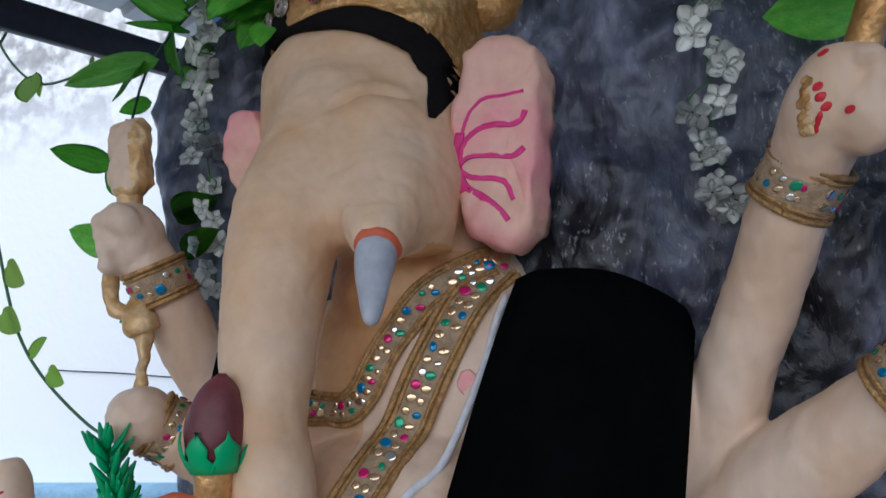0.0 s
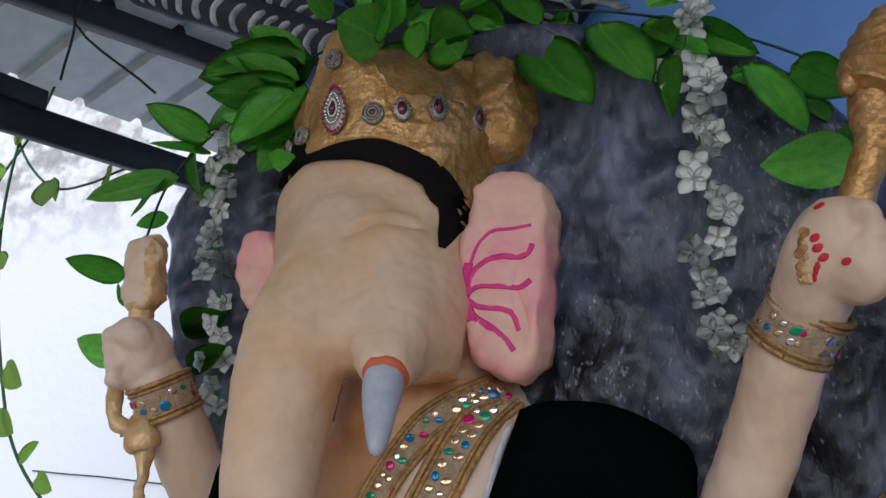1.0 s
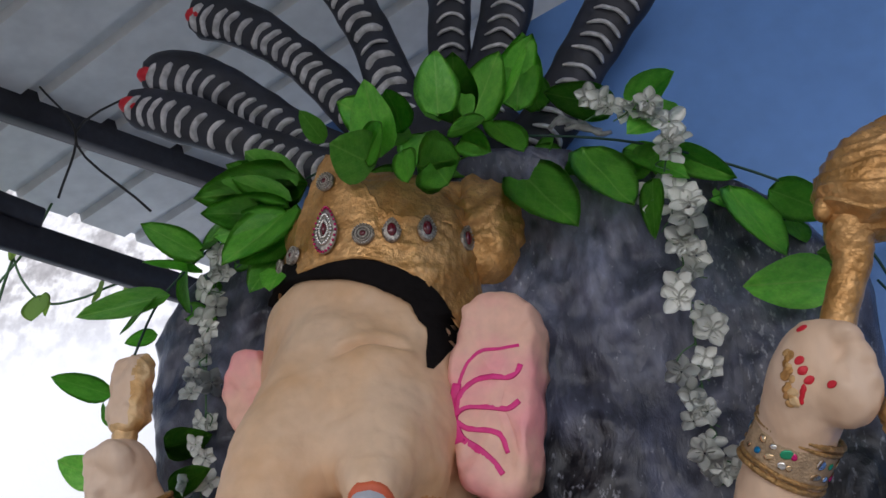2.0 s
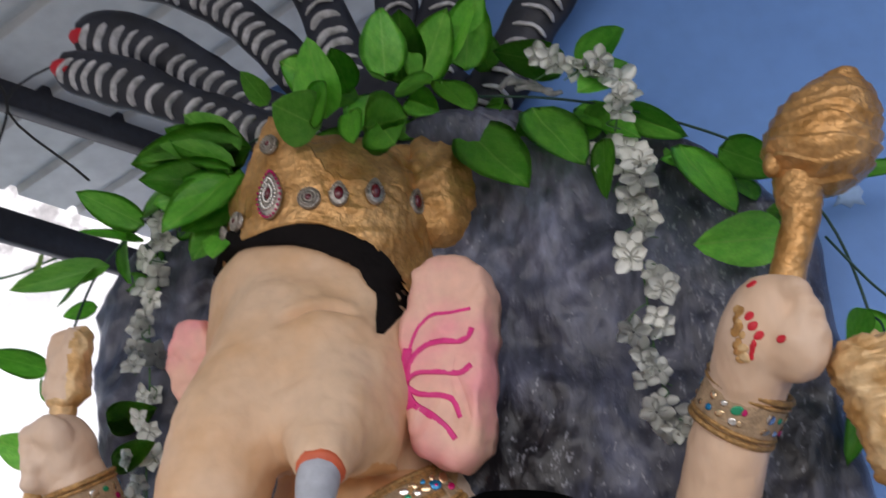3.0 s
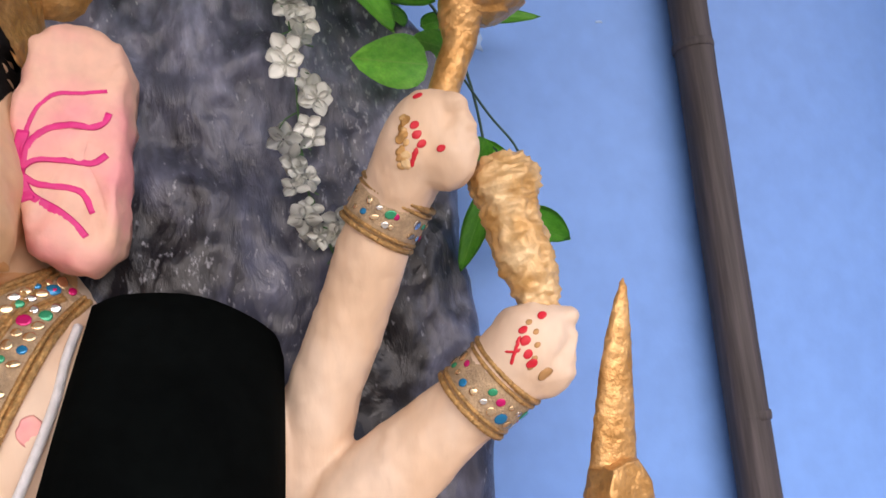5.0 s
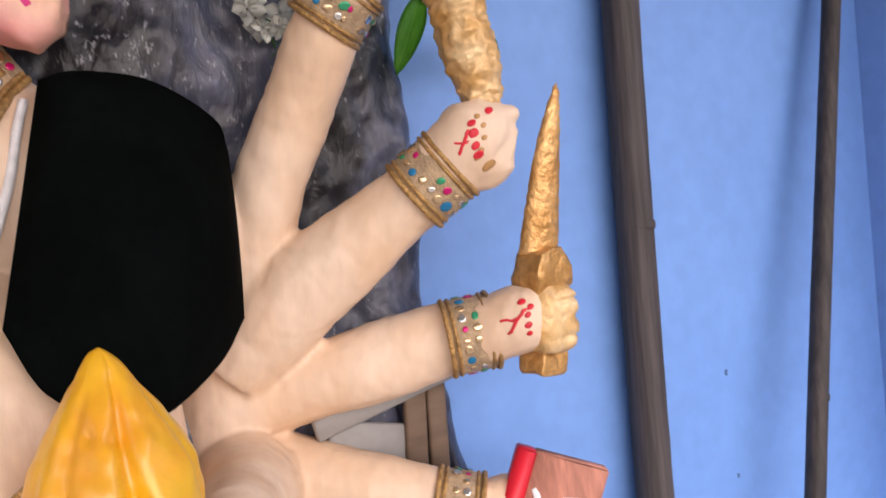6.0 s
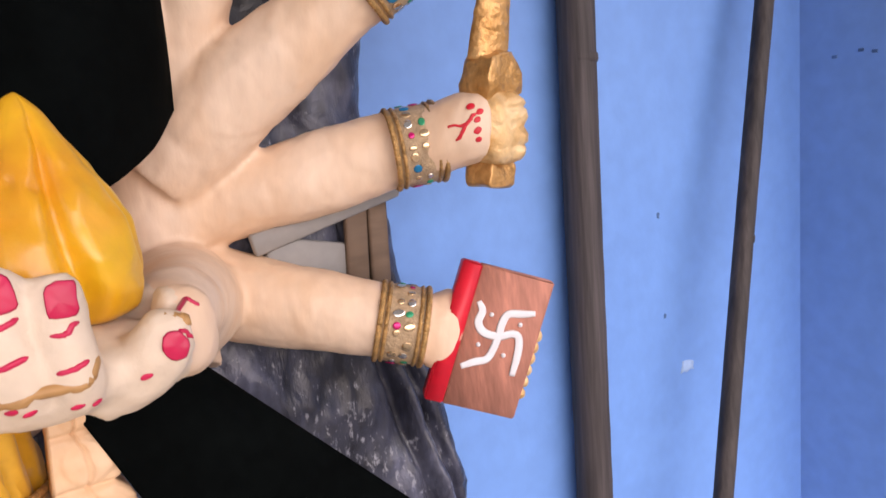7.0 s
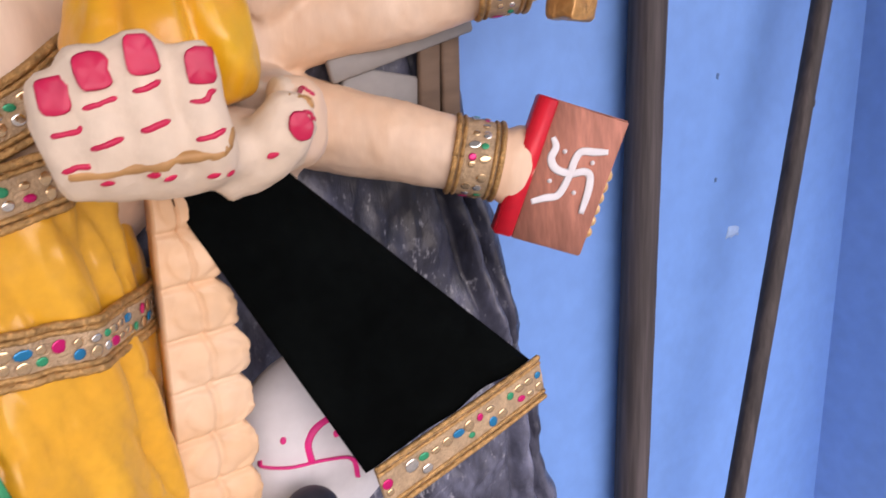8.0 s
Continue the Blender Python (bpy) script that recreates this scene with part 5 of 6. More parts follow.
def ink(points, r=0.0052):
    bm = bmesh.new()
    rows = [(*(cc + cu * x + cv * y), 0.0009 * k) for (x, y), k in zip(points, [0.7] + [1.0] * (len(points) - 2) + [0.75])]
    tube(bm, rows, seg=8, steps=6, flat=r / 0.0009, side=tuple(bn), wobble=0.18)
    part("symbol_stroke", bm, WHITE_PAINT, book, "white brush stroke")
ink([(0.023, 0.047), (0.031, 0.058), (0.030, 0.074), (0.041, 0.085), (0.061, 0.085), (0.077, 0.078), (0.087, 0.082), (0.092, 0.105), (0.093, 0.132)])
ink([(0.099, 0.045), (0.082, 0.050), (0.065, 0.055), (0.061, 0.068), (0.061, 0.085), (0.059, 0.104), (0.054, 0.118), (0.040, 0.125), (0.024, 0.135)])
for x, y in ((0.044, 0.060), (0.084, 0.064), (0.038, 0.102), (0.074, 0.108)):
    bm = bmesh.new()
    blob(bm, tuple(cc + cu * x + cv * y), (0.0032, 0.0032, 0.0032), u=8, v=6)
    part("symbol_dot", bm, WHITE_PAINT, book)
bm = bmesh.new()
for k in range(6):
    blob(bm, tuple(bw * 1.02 + bh * (0.40 + 0.085 * k) - bn * 0.018), (0.008, 0.009, 0.010), (20 * k, 0, 0), u=10, v=6)
part("page_edge", bm, PALE_GOLD, book)

# objects in the far arms
bm = bmesh.new()
made = bmesh.ops.create_uvsphere(bm, u_segments=48, v_segments=32, radius=1, matrix=Matrix())
for v in made["verts"]:
    q = Vector(math.copysign(abs(c) ** 0.7, c) for c in v.co)
    p = Vector((-0.738 + 0.031 * q.x * (1 + 0.12 * q.z), 0.93 + 0.024 * q.y, 2.112 + 0.058 * q.z))
    v.co = p + noise.noise_vector(p * 34) * 0.008 + noise.noise_vector(p * 80) * 0.005
for fc in bm.faces:      # gilded rim
    c = fc.calc_center_median()
    if c.x > -0.722 + 0.006 * noise.noise(c * 60) or c.z < 2.066:
        fc.material_index = 1
blob(bm, (-0.738, 0.93, 2.052), (0.018, 0.018, 0.03), mat=1, u=14, v=8)
solid("axe_head", bm, [SKIN, PALE_GOLD], "peach and gold plaster axe head held upright", "axe")
bm = bmesh.new()
tube(bm, [(-0.745, 0.94, 1.955, 0.011), (-0.770, 0.945, 1.965, 0.011), (-0.785, 0.95, 1.935, 0.011), (-0.778, 0.95, 1.905, 0.011), (-0.755, 0.95, 1.895, 0.013), (-0.735, 0.945, 1.90, 0.013)], seg=12)
tube(bm, [(-0.728, 0.94, 1.91, 0.016), (-0.722, 0.935, 1.89, 0.020), (-0.715, 0.93, 1.868, 0.021), (-0.711, 0.93, 1.855, 0.012), (-0.702, 0.915, 1.82, 0.007), (-0.69, 0.895, 1.78, 0.007)], seg=14, wobble=0.6)
for v in bm.verts:
    v.co += noise.noise_vector(v.co * 55) * 0.004
solid("noose", bm, PALE_GOLD, "curled gold plaster noose with a hanging tassel", "noose")
lotus = thing("lotus_bud", "maroon lotus bud with green sepals on a gold stem", "lotus bud", (-0.505, 0.785, 1.70))
bm = bmesh.new()
tube(bm, [(0.0, 0, 0.01, 0.028), (0, 0, 0.03, 0.034), (0.002, 0, 0.06, 0.031), (0.006, 0, 0.088, 0.019), (0.008, 0, 0.103, 0.004)], seg=18, wobble=0.12)
part("bud", bm, MAROON, lotus)
for k in range(7):
    bm = bmesh.new()
    a = 2 * math.pi * k / 7
    g = []
    for i in range(6):
        s = i / 5
        r, z = 0.026 + 0.013 * math.sin(s * 2.2), -0.004 + 0.046 * s
        half = 0.52 * (1 - s ** 1.5) + 0.10 * math.sin(i * 2.3 + k)
        g.append([((r + 0.002) * math.sin(a + h), -(r + 0.002) * math.cos(a + h), z) for h in (-half, -half / 2, 0, half / 2, half)])
    sheet(bm, g, 0.002, out=(math.sin(a), -math.cos(a), 0))
    part("sepal", bm, LEAF_PAINT, lotus, "bright green sepal")
bm = bmesh.new()
tube(bm, [(0, 0, 0.012, 0.026), (-0.004, 0, -0.02, 0.022), (-0.006, 0.002, -0.06, 0.024), (-0.01, 0.004, -0.10, 0.022)], seg=16, wobble=0.2)
part("stem", bm, GOLD, lotus)
bm = bmesh.new()
tube(bm, [(-0.585, 0.79, 1.655, 0.012), (-0.55, 0.775, 1.660, 0.016), (-0.515, 0.77, 1.655, 0.016), (-0.48, 0.775, 1.645, 0.012)], seg=12, wobble=0.15)
solid("orange_cloth", bm, ORANGE, "orange cloth strip tied under the lotus stem", "cloth")
durva = thing("grass_bunch", "bright green artificial grass bunch held in the fist", "grass bunch", (-0.668, 0.84, 1.655))
rnd = random.Random(3)
for k in range(70):
    bm = bmesh.new()
    a, up = rnd.uniform(0, 6.28), rnd.random()
    z0 = -0.05 + 0.115 * up
    L = rnd.uniform(0.022, 0.036)
    out = 0.020 + 0.012 * rnd.random()
    dx, dy, ax = math.cos(a), math.sin(a), -0.028 * up
    tube(bm, [(ax + dx * 0.004, dy * 0.004, z0, 0.0040), (ax + dx * out * 0.6, dy * out * 0.6, z0 + L * 0.45, 0.0055), (ax + dx * out, dy * out, z0 + L, 0.0015)], seg=5, steps=3, flat=0.5)
    part("blade", bm, LEAF_PAINT, durva)

# ---- snake hood above the head: one sculpted mesh ----
hood = thing("snake_hood", "dark painted many-headed snake hood with white stripes above the crown", "snake hood", (-0.33, 1.125, 2.50))
bm = bmesh.new()
blob(bm, (-0.33, 1.125, 2.56), (0.17, 0.05, 0.11))
part("base", shift(bm, hood), SNAKE, hood)
def snake(rows, step=0.026):
    bm = bmesh.new()
    rings = tube(bm, [(*r[:3], r[3] * 1.08) for r in rows], seg=28, steps=10, flat=0.55, side=(1, 0, 0.2))
    pts = spline(rows, 10)
    marks = []
    run = 0.0
    for i in range(1, len(pts)):
        run += float(np.linalg.norm(pts[i][:3] - pts[i - 1][:3]))
        if run > step and i < len(pts) - 4:
            run = 0.0
            co = [v.co.copy() for v in rings[i]]
            c = sum(co, Vector()) / len(co)
            front = sorted(co, key=lambda q: (q - c).normalized().dot(Vector((0.1, -0.85, -0.5))))[-7:]
            front.sort(key=lambda q: (q - c).dot(Vector((1, 0, 0.35))))
            d = Vector((pts[i] - pts[i - 1])[:3]).normalized()
            marks.append([(*(q + (q - c).normalized() * 0.0006 + d * sg + noise.noise_vector(q * 50) * 0.003), 0.0082 * (0.5 if sg < -0.008 else 1)) for q, sg in zip(front, (-0.010, -0.004, 0, 0.002, 0, -0.004, -0.010))])
    for v in bm.verts:
        v.co += noise.noise_vector(v.co * 22) * 0.004
    body = part("snake", shift(bm, hood), SNAKE, hood)
    for row in marks:
        bm = bmesh.new()
        tube(bm, row, seg=6, steps=2, flat=0.45, wobble=0.2)
        part("stripe", shift(bm, hood), STRIPE, body)
    tip = Vector(pts[-1][:3])
    d = Vector((pts[-1] - pts[-4])[:3]).normalized()
    bm = bmesh.new()
    blob(bm, tuple(tip - d * 0.012 + Vector((0, -0.006, -0.008))), (0.022, 0.02, 0.016), u=12, v=8)
    part("mouth", shift(bm, hood), RED, body, "red painted mouth")
snake([(-0.40, 1.12, 2.56, 0.045), (-0.50, 1.11, 2.69, 0.040), (-0.60, 1.09, 2.80, 0.038), (-0.70, 1.065, 2.875, 0.044), (-0.775, 1.05, 2.905, 0.046), (-0.81, 1.04, 2.912, 0.028)])
snake([(-0.43, 1.12, 2.52, 0.045), (-0.56, 1.11, 2.605, 0.040), (-0.68, 1.09, 2.70, 0.039), (-0.78, 1.07, 2.765, 0.046), (-0.86, 1.05, 2.785, 0.046), (-0.90, 1.04, 2.785, 0.026)])
snake([(-0.42, 1.11, 2.50, 0.04), (-0.56, 1.09, 2.555, 0.036), (-0.68, 1.07, 2.61, 0.036), (-0.79, 1.05, 2.665, 0.044), (-0.88, 1.04, 2.70, 0.040), (-0.92, 1.03, 2.72, 0.022)])
snake([(-0.37, 1.12, 2.58, 0.045), (-0.415, 1.11, 2.72, 0.042), (-0.455, 1.10, 2.83, 0.040), (-0.50, 1.09, 2.93, 0.044), (-0.53, 1.07, 2.985, 0.046), (-0.545, 1.05, 3.0, 0.026)])
snake([(-0.30, 1.12, 2.58, 0.045), (-0.298, 1.11, 2.72, 0.038), (-0.295, 1.10, 2.83, 0.038), (-0.29, 1.09, 2.94, 0.044), (-0.29, 1.07, 3.0, 0.046), (-0.29, 1.05, 3.02, 0.026)])
snake([(-0.25, 1.12, 2.56, 0.05), (-0.228, 1.11, 2.66, 0.046), (-0.205, 1.10, 2.75, 0.043), (-0.18, 1.09, 2.84, 0.046), (-0.16, 1.07, 2.93, 0.046), (-0.155, 1.05, 2.95, 0.026)])
snake([(-0.18, 1.12, 2.52, 0.05), (-0.11, 1.11, 2.59, 0.046), (-0.07, 1.10, 2.66, 0.044), (-0.02, 1.09, 2.73, 0.046), (0.03, 1.07, 2.80, 0.052), (0.06, 1.05, 2.83, 0.026)])
for k in range(5):
    bm = bmesh.new()
    tube(bm, [(-0.12 + 0.012 * k, 1.062, 2.53 + 0.008 * math.sin(k * 2), 0.004), (-0.10 + 0.014 * k, 1.058, 2.545 - 0.01 * k, 0.005), (-0.08 + 0.014 * k, 1.062, 2.53 - 0.006 * k, 0.003)], seg=6, steps=3)
    part("stripe", shift(bm, hood), STRIPE, hood)

# ---- poles against the wall ----
def pole(name, a, b, r, nodes, mat, label):
    base = thing(name, label, "pole", a)
    bm = bmesh.new()
    a, b = Vector(a), Vector(b)
    rows = []
    L = (b - a).length
    for k in range(61):
        t = k / 60
        p = a.lerp(b, t) - base.location
        rows.append((p.x + 0.003 * math.sin(t * 9), p.y, p.z, r * (1.02 - 0.08 * t)))
    tube(bm, rows, seg=20, raw=True, wobble=0.04)
    part("shaft", bm, mat, base)
    for z in nodes:
        t = (z - a.z) / (b.z - a.z)
        p = a.lerp(b, t) - base.location
        d = (b - a).normalized()
        bm = bmesh.new()
        tube(bm, [(*(p - d * 0.010), r * 0.99), (*(p - d * 0.004), r * 1.03), (*(p + d * 0.002), r * 1.02), (*(p + d * 0.005), r * 1.0)], seg=20, steps=3, wobble=0.05)
        part("node", bm, mat, base)
    return base
pole("bamboo_pole", (0.715, 1.128, 0.0), (0.795, 1.134, 3.05), 0.0350, (1.665, 2.30), POLE_WOOD, "weathered grey-brown bamboo pole leaning on the blue wall")
pole("thin_pole", (0.806, 0.985, 0.0), (1.496, 1.145, 2.62), 0.0205, (1.28,), DARK_WOOD, "thin dark wooden pole leaning on the blue wall")
# knocks and nails in the wall
def mark(x, z, w, h, mat, label, name="wall_chip"):
    bm = bmesh.new()
    g = [[(x + w * (u / 4 - 0.5) * (0.6 + 0.8 * rnd.random()), WALL_Y - 0.0012, z + h * (v / 3 - 0.5) * (0.6 + 0.8 * rnd.random())) for u in range(5)] for v in range(4)]
    sheet(bm, g, 0.003)
    solid(name, bm, mat, label, "wall mark", kind="structure")
mark(1.085, 0.99, 0.04, 0.022, CHIP, "pale chip knocked out of the blue paint")
mark(0.372, 2.316, 0.040, 0.028, CHIP, "small pale patch on the blue wall")
mark(1.009, 1.338, 0.008, 0.010, SCUFF, "small dark nail hole in the blue wall")
mark(1.02, 1.12, 0.006, 0.008, SCUFF, "small dark nail hole in the blue wall")
mark(0.62, 2.36, 0.012, 0.004, CHIP, "tiny pale scratch on the blue wall")
for y, z in ((1.09, 1.63), (1.0, 1.635), (1.03, 1.64)):
    bm = bmesh.new()
    box(bm, (SIDE_X - 0.001, y, z), (0.003, 0.012, 0.007), bevel=0.001)
    solid("wall_chip", bm, SCUFF, "faint grey-blue scuff on the blue side wall", "wall mark", kind="structure")

# timber frame showing between the lower arms
for a, b, w, h, m, lab in (((0.08, 1.045, 1.452), (0.30, 1.045, 1.500), 0.012, 0.030, BOARD, "white painted batten behind the arms"), ((0.225, 1.050, 1.34), (0.235, 1.050, 1.50), 0.012, 0.034, PLANK, "raw wooden batten of the rock frame"),
                           ((0.262, 1.050, 1.33), (0.268, 1.050, 1.49), 0.012, 0.030, PLANK, "raw wooden batten of the rock frame"), ((0.10, 1.056, 1.43), (0.22, 1.056, 1.40), 0.010, 0.060, BOARD, "white board behind the arms")):
    bm = bmesh.new()
    beam(bm, a, b, w, h)
    solid("batten", bm, m, lab, "batten")

# ---- leaves and flowers ----
def leaf_mesh(name, mat, shape, bend, twist, seed):
    bm = bmesh.new()
    nl, nw = 9, 3
    rows = []
    for i in range(nl + 1):
        t = i / nl
        half = shape(t)
        row = []
        for k in range(-nw, nw + 1):
            u = k / nw
            x = u * half + 0.02 * noise.noise(Vector((t * 5, u, seed)))
            y = t - 0.10 * u * u * (1 - t) * half
            z = 0.16 * abs(u) * half + bend * t * t + twist * u * half * t + 0.03 * noise.noise(Vector((t * 3, u * 2, seed + 5)))
            row.append(bm.verts.new((x, y, z)))
        rows.append(row)
    for a, b in zip(rows, rows[1:]):
        for k in range(2 * nw):
            bm.faces.new((a[k], a[k + 1], b[k + 1], b[k]))
    ex = bmesh.ops.solidify(bm, geom=list(bm.faces), thickness=0.012)
    return mesh_of(bm, name, mat)
oval = lambda t: 0.5 * max(0.02, math.sin(math.pi * min(1, t ** 0.78)) ** 0.75) * (1 if t < 0.98 else 0.2)
heart = lambda t: 0.5 * max(0.02, (math.sin(math.pi * min(1, (t + 0.12) / 1.12)) ** 0.8))
LEAVES = [leaf_mesh("leaf", LEAF, oval, b, tw, s) for b, tw, s in ((0.10, 0.1, 1), (-0.14, -0.2, 2), (0.02, 0.3, 3), (0.22, -0.1, 4))]
VINES = [leaf_mesh("leaf", VINE_LEAF, heart, b, tw, s) for b, tw, s in ((0.15, 0.2, 11), (-0.1, -0.3, 12))]
rnd = random.Random(21)
def put_leaf(owner, base, tip, width, meshes, facing=(0.05, -1, -0.05)):
    base, tip = Vector(base), Vector(tip)
    d = tip - base
    L = d.length
    d.normalize()
    f = Vector(facing) + Vector((rnd.uniform(-0.45, 0.45), 0, rnd.uniform(-0.4, 0.4)))
    f = (f - d * f.dot(d)).normalized()
    s = d.cross(f)
    m = Matrix((s, d, f)).transposed().to_4x4()
    ob = part("leaf", rnd.choice(meshes), None, owner)
    ob.matrix_basis = Matrix.Translation(base - owner.location) @ m @ Matrix.Diagonal((width, L, (width + L) / 2, 1))
    return ob
def stem(owner, pts, r, mat, name="stem"):
    bm = bmesh.new()
    tube(bm, [(*(Vector(p) - owner.location), r) for p in pts], seg=6, steps=5)
    return part(name, bm, mat, owner)
CROWN_LEAVES = [
    (-0.353, 0.910, 2.431, -0.359, 0.860, 2.522, 0.078),
    (-0.315, 0.900, 2.432, -0.287, 0.860, 2.346, 0.036),
    (-0.273, 0.940, 2.504, -0.266, 0.900, 2.587, 0.063),
    (-0.297, 0.910, 2.406, -0.208, 0.850, 2.369, 0.076),
    (-0.233, 0.910, 2.440, -0.189, 0.870, 2.397, 0.040),
    (-0.250, 0.910, 2.458, -0.191, 0.890, 2.443, 0.039),
    (-0.191, 0.950, 2.490, -0.148, 0.900, 2.386, 0.050),
    (-0.361, 0.910, 2.418, -0.410, 0.870, 2.438, 0.073),
    (-0.488, 1.000, 2.533, -0.507, 0.950, 2.562, 0.032),
    (-0.332, 0.950, 2.494, -0.344, 0.920, 2.549, 0.060),
    (-0.270, 0.890, 2.399, -0.228, 0.850, 2.326, 0.063),
    (-0.375, 0.900, 2.425, -0.329, 0.870, 2.450, 0.065),
]
LEFT_LEAVES = [
    (-0.513, 1.000, 2.460, -0.670, 0.960, 2.436, 0.082),
    (-0.531, 1.000, 2.427, -0.606, 0.950, 2.310, 0.077),
    (-0.570, 1.030, 2.491, -0.637, 1.000, 2.487, 0.057),
    (-0.724, 1.050, 2.377, -0.802, 1.000, 2.422, 0.048),
    (-0.724, 1.050, 2.352, -0.778, 0.980, 2.327, 0.059),
    (-0.732, 1.050, 2.399, -0.646, 1.020, 2.404, 0.048),
    (-0.788, 1.060, 2.318, -0.901, 1.000, 2.273, 0.040),
    (-0.820, 1.060, 2.317, -0.822, 1.020, 2.236, 0.053),
    (-0.767, 1.060, 2.367, -0.736, 1.030, 2.281, 0.048),
    (-0.888, 1.080, 2.156, -0.976, 1.050, 2.184, 0.040),
    (-0.882, 1.080, 2.101, -0.877, 1.050, 2.133, 0.029),
    (-0.883, 1.080, 2.016, -0.940, 1.050, 2.044, 0.049),
    (-0.760, 1.060, 2.057, -0.676, 1.030, 2.065, 0.045),
    (-0.744, 1.060, 1.993, -0.651, 1.020, 2.014, 0.037),
    (-0.766, 1.000, 1.913, -0.790, 0.980, 1.888, 0.024),
]
RIGHT_LEAVES = [
    (-0.180, 1.070, 2.473, -0.093, 1.020, 2.333, 0.088),
    (-0.073, 1.070, 2.492, -0.016, 1.030, 2.350, 0.078),
    (-0.132, 1.050, 2.558, -0.146, 1.000, 2.608, 0.056),
    (-0.012, 1.040, 2.536, -0.110, 1.000, 2.552, 0.054),
    (0.002, 1.040, 2.528, 0.070, 0.980, 2.536, 0.065),
    (0.076, 1.040, 2.527, 0.007, 0.990, 2.458, 0.051),
    (0.054, 1.080, 2.470, 0.142, 1.040, 2.385, 0.042),
    (0.028, 1.040, 2.403, 0.019, 1.020, 2.312, 0.035),
    (0.133, 1.050, 2.380, 0.166, 1.010, 2.243, 0.062),
]
EDGE_LEAVES = [
    (0.188, 1.070, 2.375, 0.257, 1.030, 2.305, 0.054),
    (0.247, 1.050, 2.220, 0.135, 1.010, 2.209, 0.064),
    (0.330, 1.090, 2.316, 0.434, 1.080, 2.305, 0.025),
    (0.370, 1.090, 2.008, 0.419, 1.050, 1.951, 0.061),
    (0.321, 1.050, 2.110, 0.278, 1.000, 2.051, 0.028),
    (0.332, 1.090, 2.044, 0.268, 1.070, 1.928, 0.034),
    (0.307, 1.060, 2.095, 0.309, 1.020, 2.042, 0.025),
    (0.307, 1.080, 2.111, 0.367, 1.050, 2.050, 0.039),
    (-0.000, 1.070, 2.440, 0.043, 1.040, 2.444, 0.052),
    (-0.009, 1.070, 2.478, 0.070, 1.030, 2.406, 0.043),
]
garland = thing("leaf_garland", "artificial green leaf garland along the top of the rock", "garland", (-0.2, 1.05, 2.45))
stem(garland, [(-0.86, 1.075, 2.20), (-0.80, 1.06, 2.32), (-0.66, 1.05, 2.43), (-0.52, 1.04, 2.50), (-0.36, 1.03, 2.53), (-0.18, 1.05, 2.52), (-0.02, 1.06, 2.49), (0.12, 1.06, 2.43), (0.24, 1.06, 2.35), (0.31, 1.08, 2.25), (0.335, 1.09, 2.12), (0.33, 1.09, 2.0)], 0.0022, WIRE, "wire")
for rows_l in (CROWN_LEAVES, LEFT_LEAVES, RIGHT_LEAVES, EDGE_LEAVES):
    for r in rows_l:
        put_leaf(garland, r[0:3], lerp(r[0:3], r[3:6], 1.12), r[6] * 1.15, LEAVES)
for k in range(26):
    t = k / 25
    x = -0.82 + 1.12 * t
    z = float(np.interp(x, [-0.84, -0.66, -0.4, -0.1, 0.12, 0.30], [2.26, 2.42, 2.52, 2.51, 2.42, 2.28]))
    a = rnd.uniform(-2.6, 2.6)
    L = rnd.uniform(0.05, 0.09)
    put_leaf(garland, (x, 1.085, z - 0.02), (x + L * math.sin(a), 1.07, z - 0.02 - L * abs(math.cos(a)) * rnd.choice((1, 0.6, -0.5))), rnd.uniform(0.03, 0.05), LEAVES)
for k in range(9):      # cluster over the back of the crown
    x = -0.36 + 0.20 * k / 8
    a = rnd.uniform(-0.7, 0.7) + (k / 8 - 0.5) * 1.2
    L, drop = rnd.uniform(0.085, 0.12), rnd.choice((1, -1, -1))
    z = 2.520 + rnd.uniform(-0.01, 0.03)
    put_leaf(garland, (x, 0.985, z), (x + L * math.sin(a), 0.935, z + L * math.cos(a) * (-0.75 if drop > 0 else 0.9)), rnd.uniform(0.065, 0.085), LEAVES, (0.1, -1, -0.05))
for k in range(9):       # cluster beside the crown
    a = radians(-20 + 17 * k)
    L = rnd.uniform(0.10, 0.14)
    z = 2.445 - 0.012 * k
    put_leaf(garland, (-0.535, 1.0, z), (-0.535 - L * math.cos(a - 0.5), 0.955, z - L * math.sin(a - 0.5) * 0.8), rnd.uniform(0.06, 0.08), LEAVES, (0.1, -1, -0.15))
stem(garland, [(0.30, 1.07, 2.22), (0.335, 1.06, 2.15), (0.365, 1.05, 2.10), (0.375, 1.05, 2.06), (0.36, 1.05, 2.045)], 0.0018, WIRE, "wire")
stem(garland, [(0.31, 1.06, 2.11), (0.33, 1.04, 2.09), (0.325, 1.03, 2.06), (0.305, 1.04, 2.05), (0.30, 1.05, 2.08)], 0.0016, WIRE, "wire")

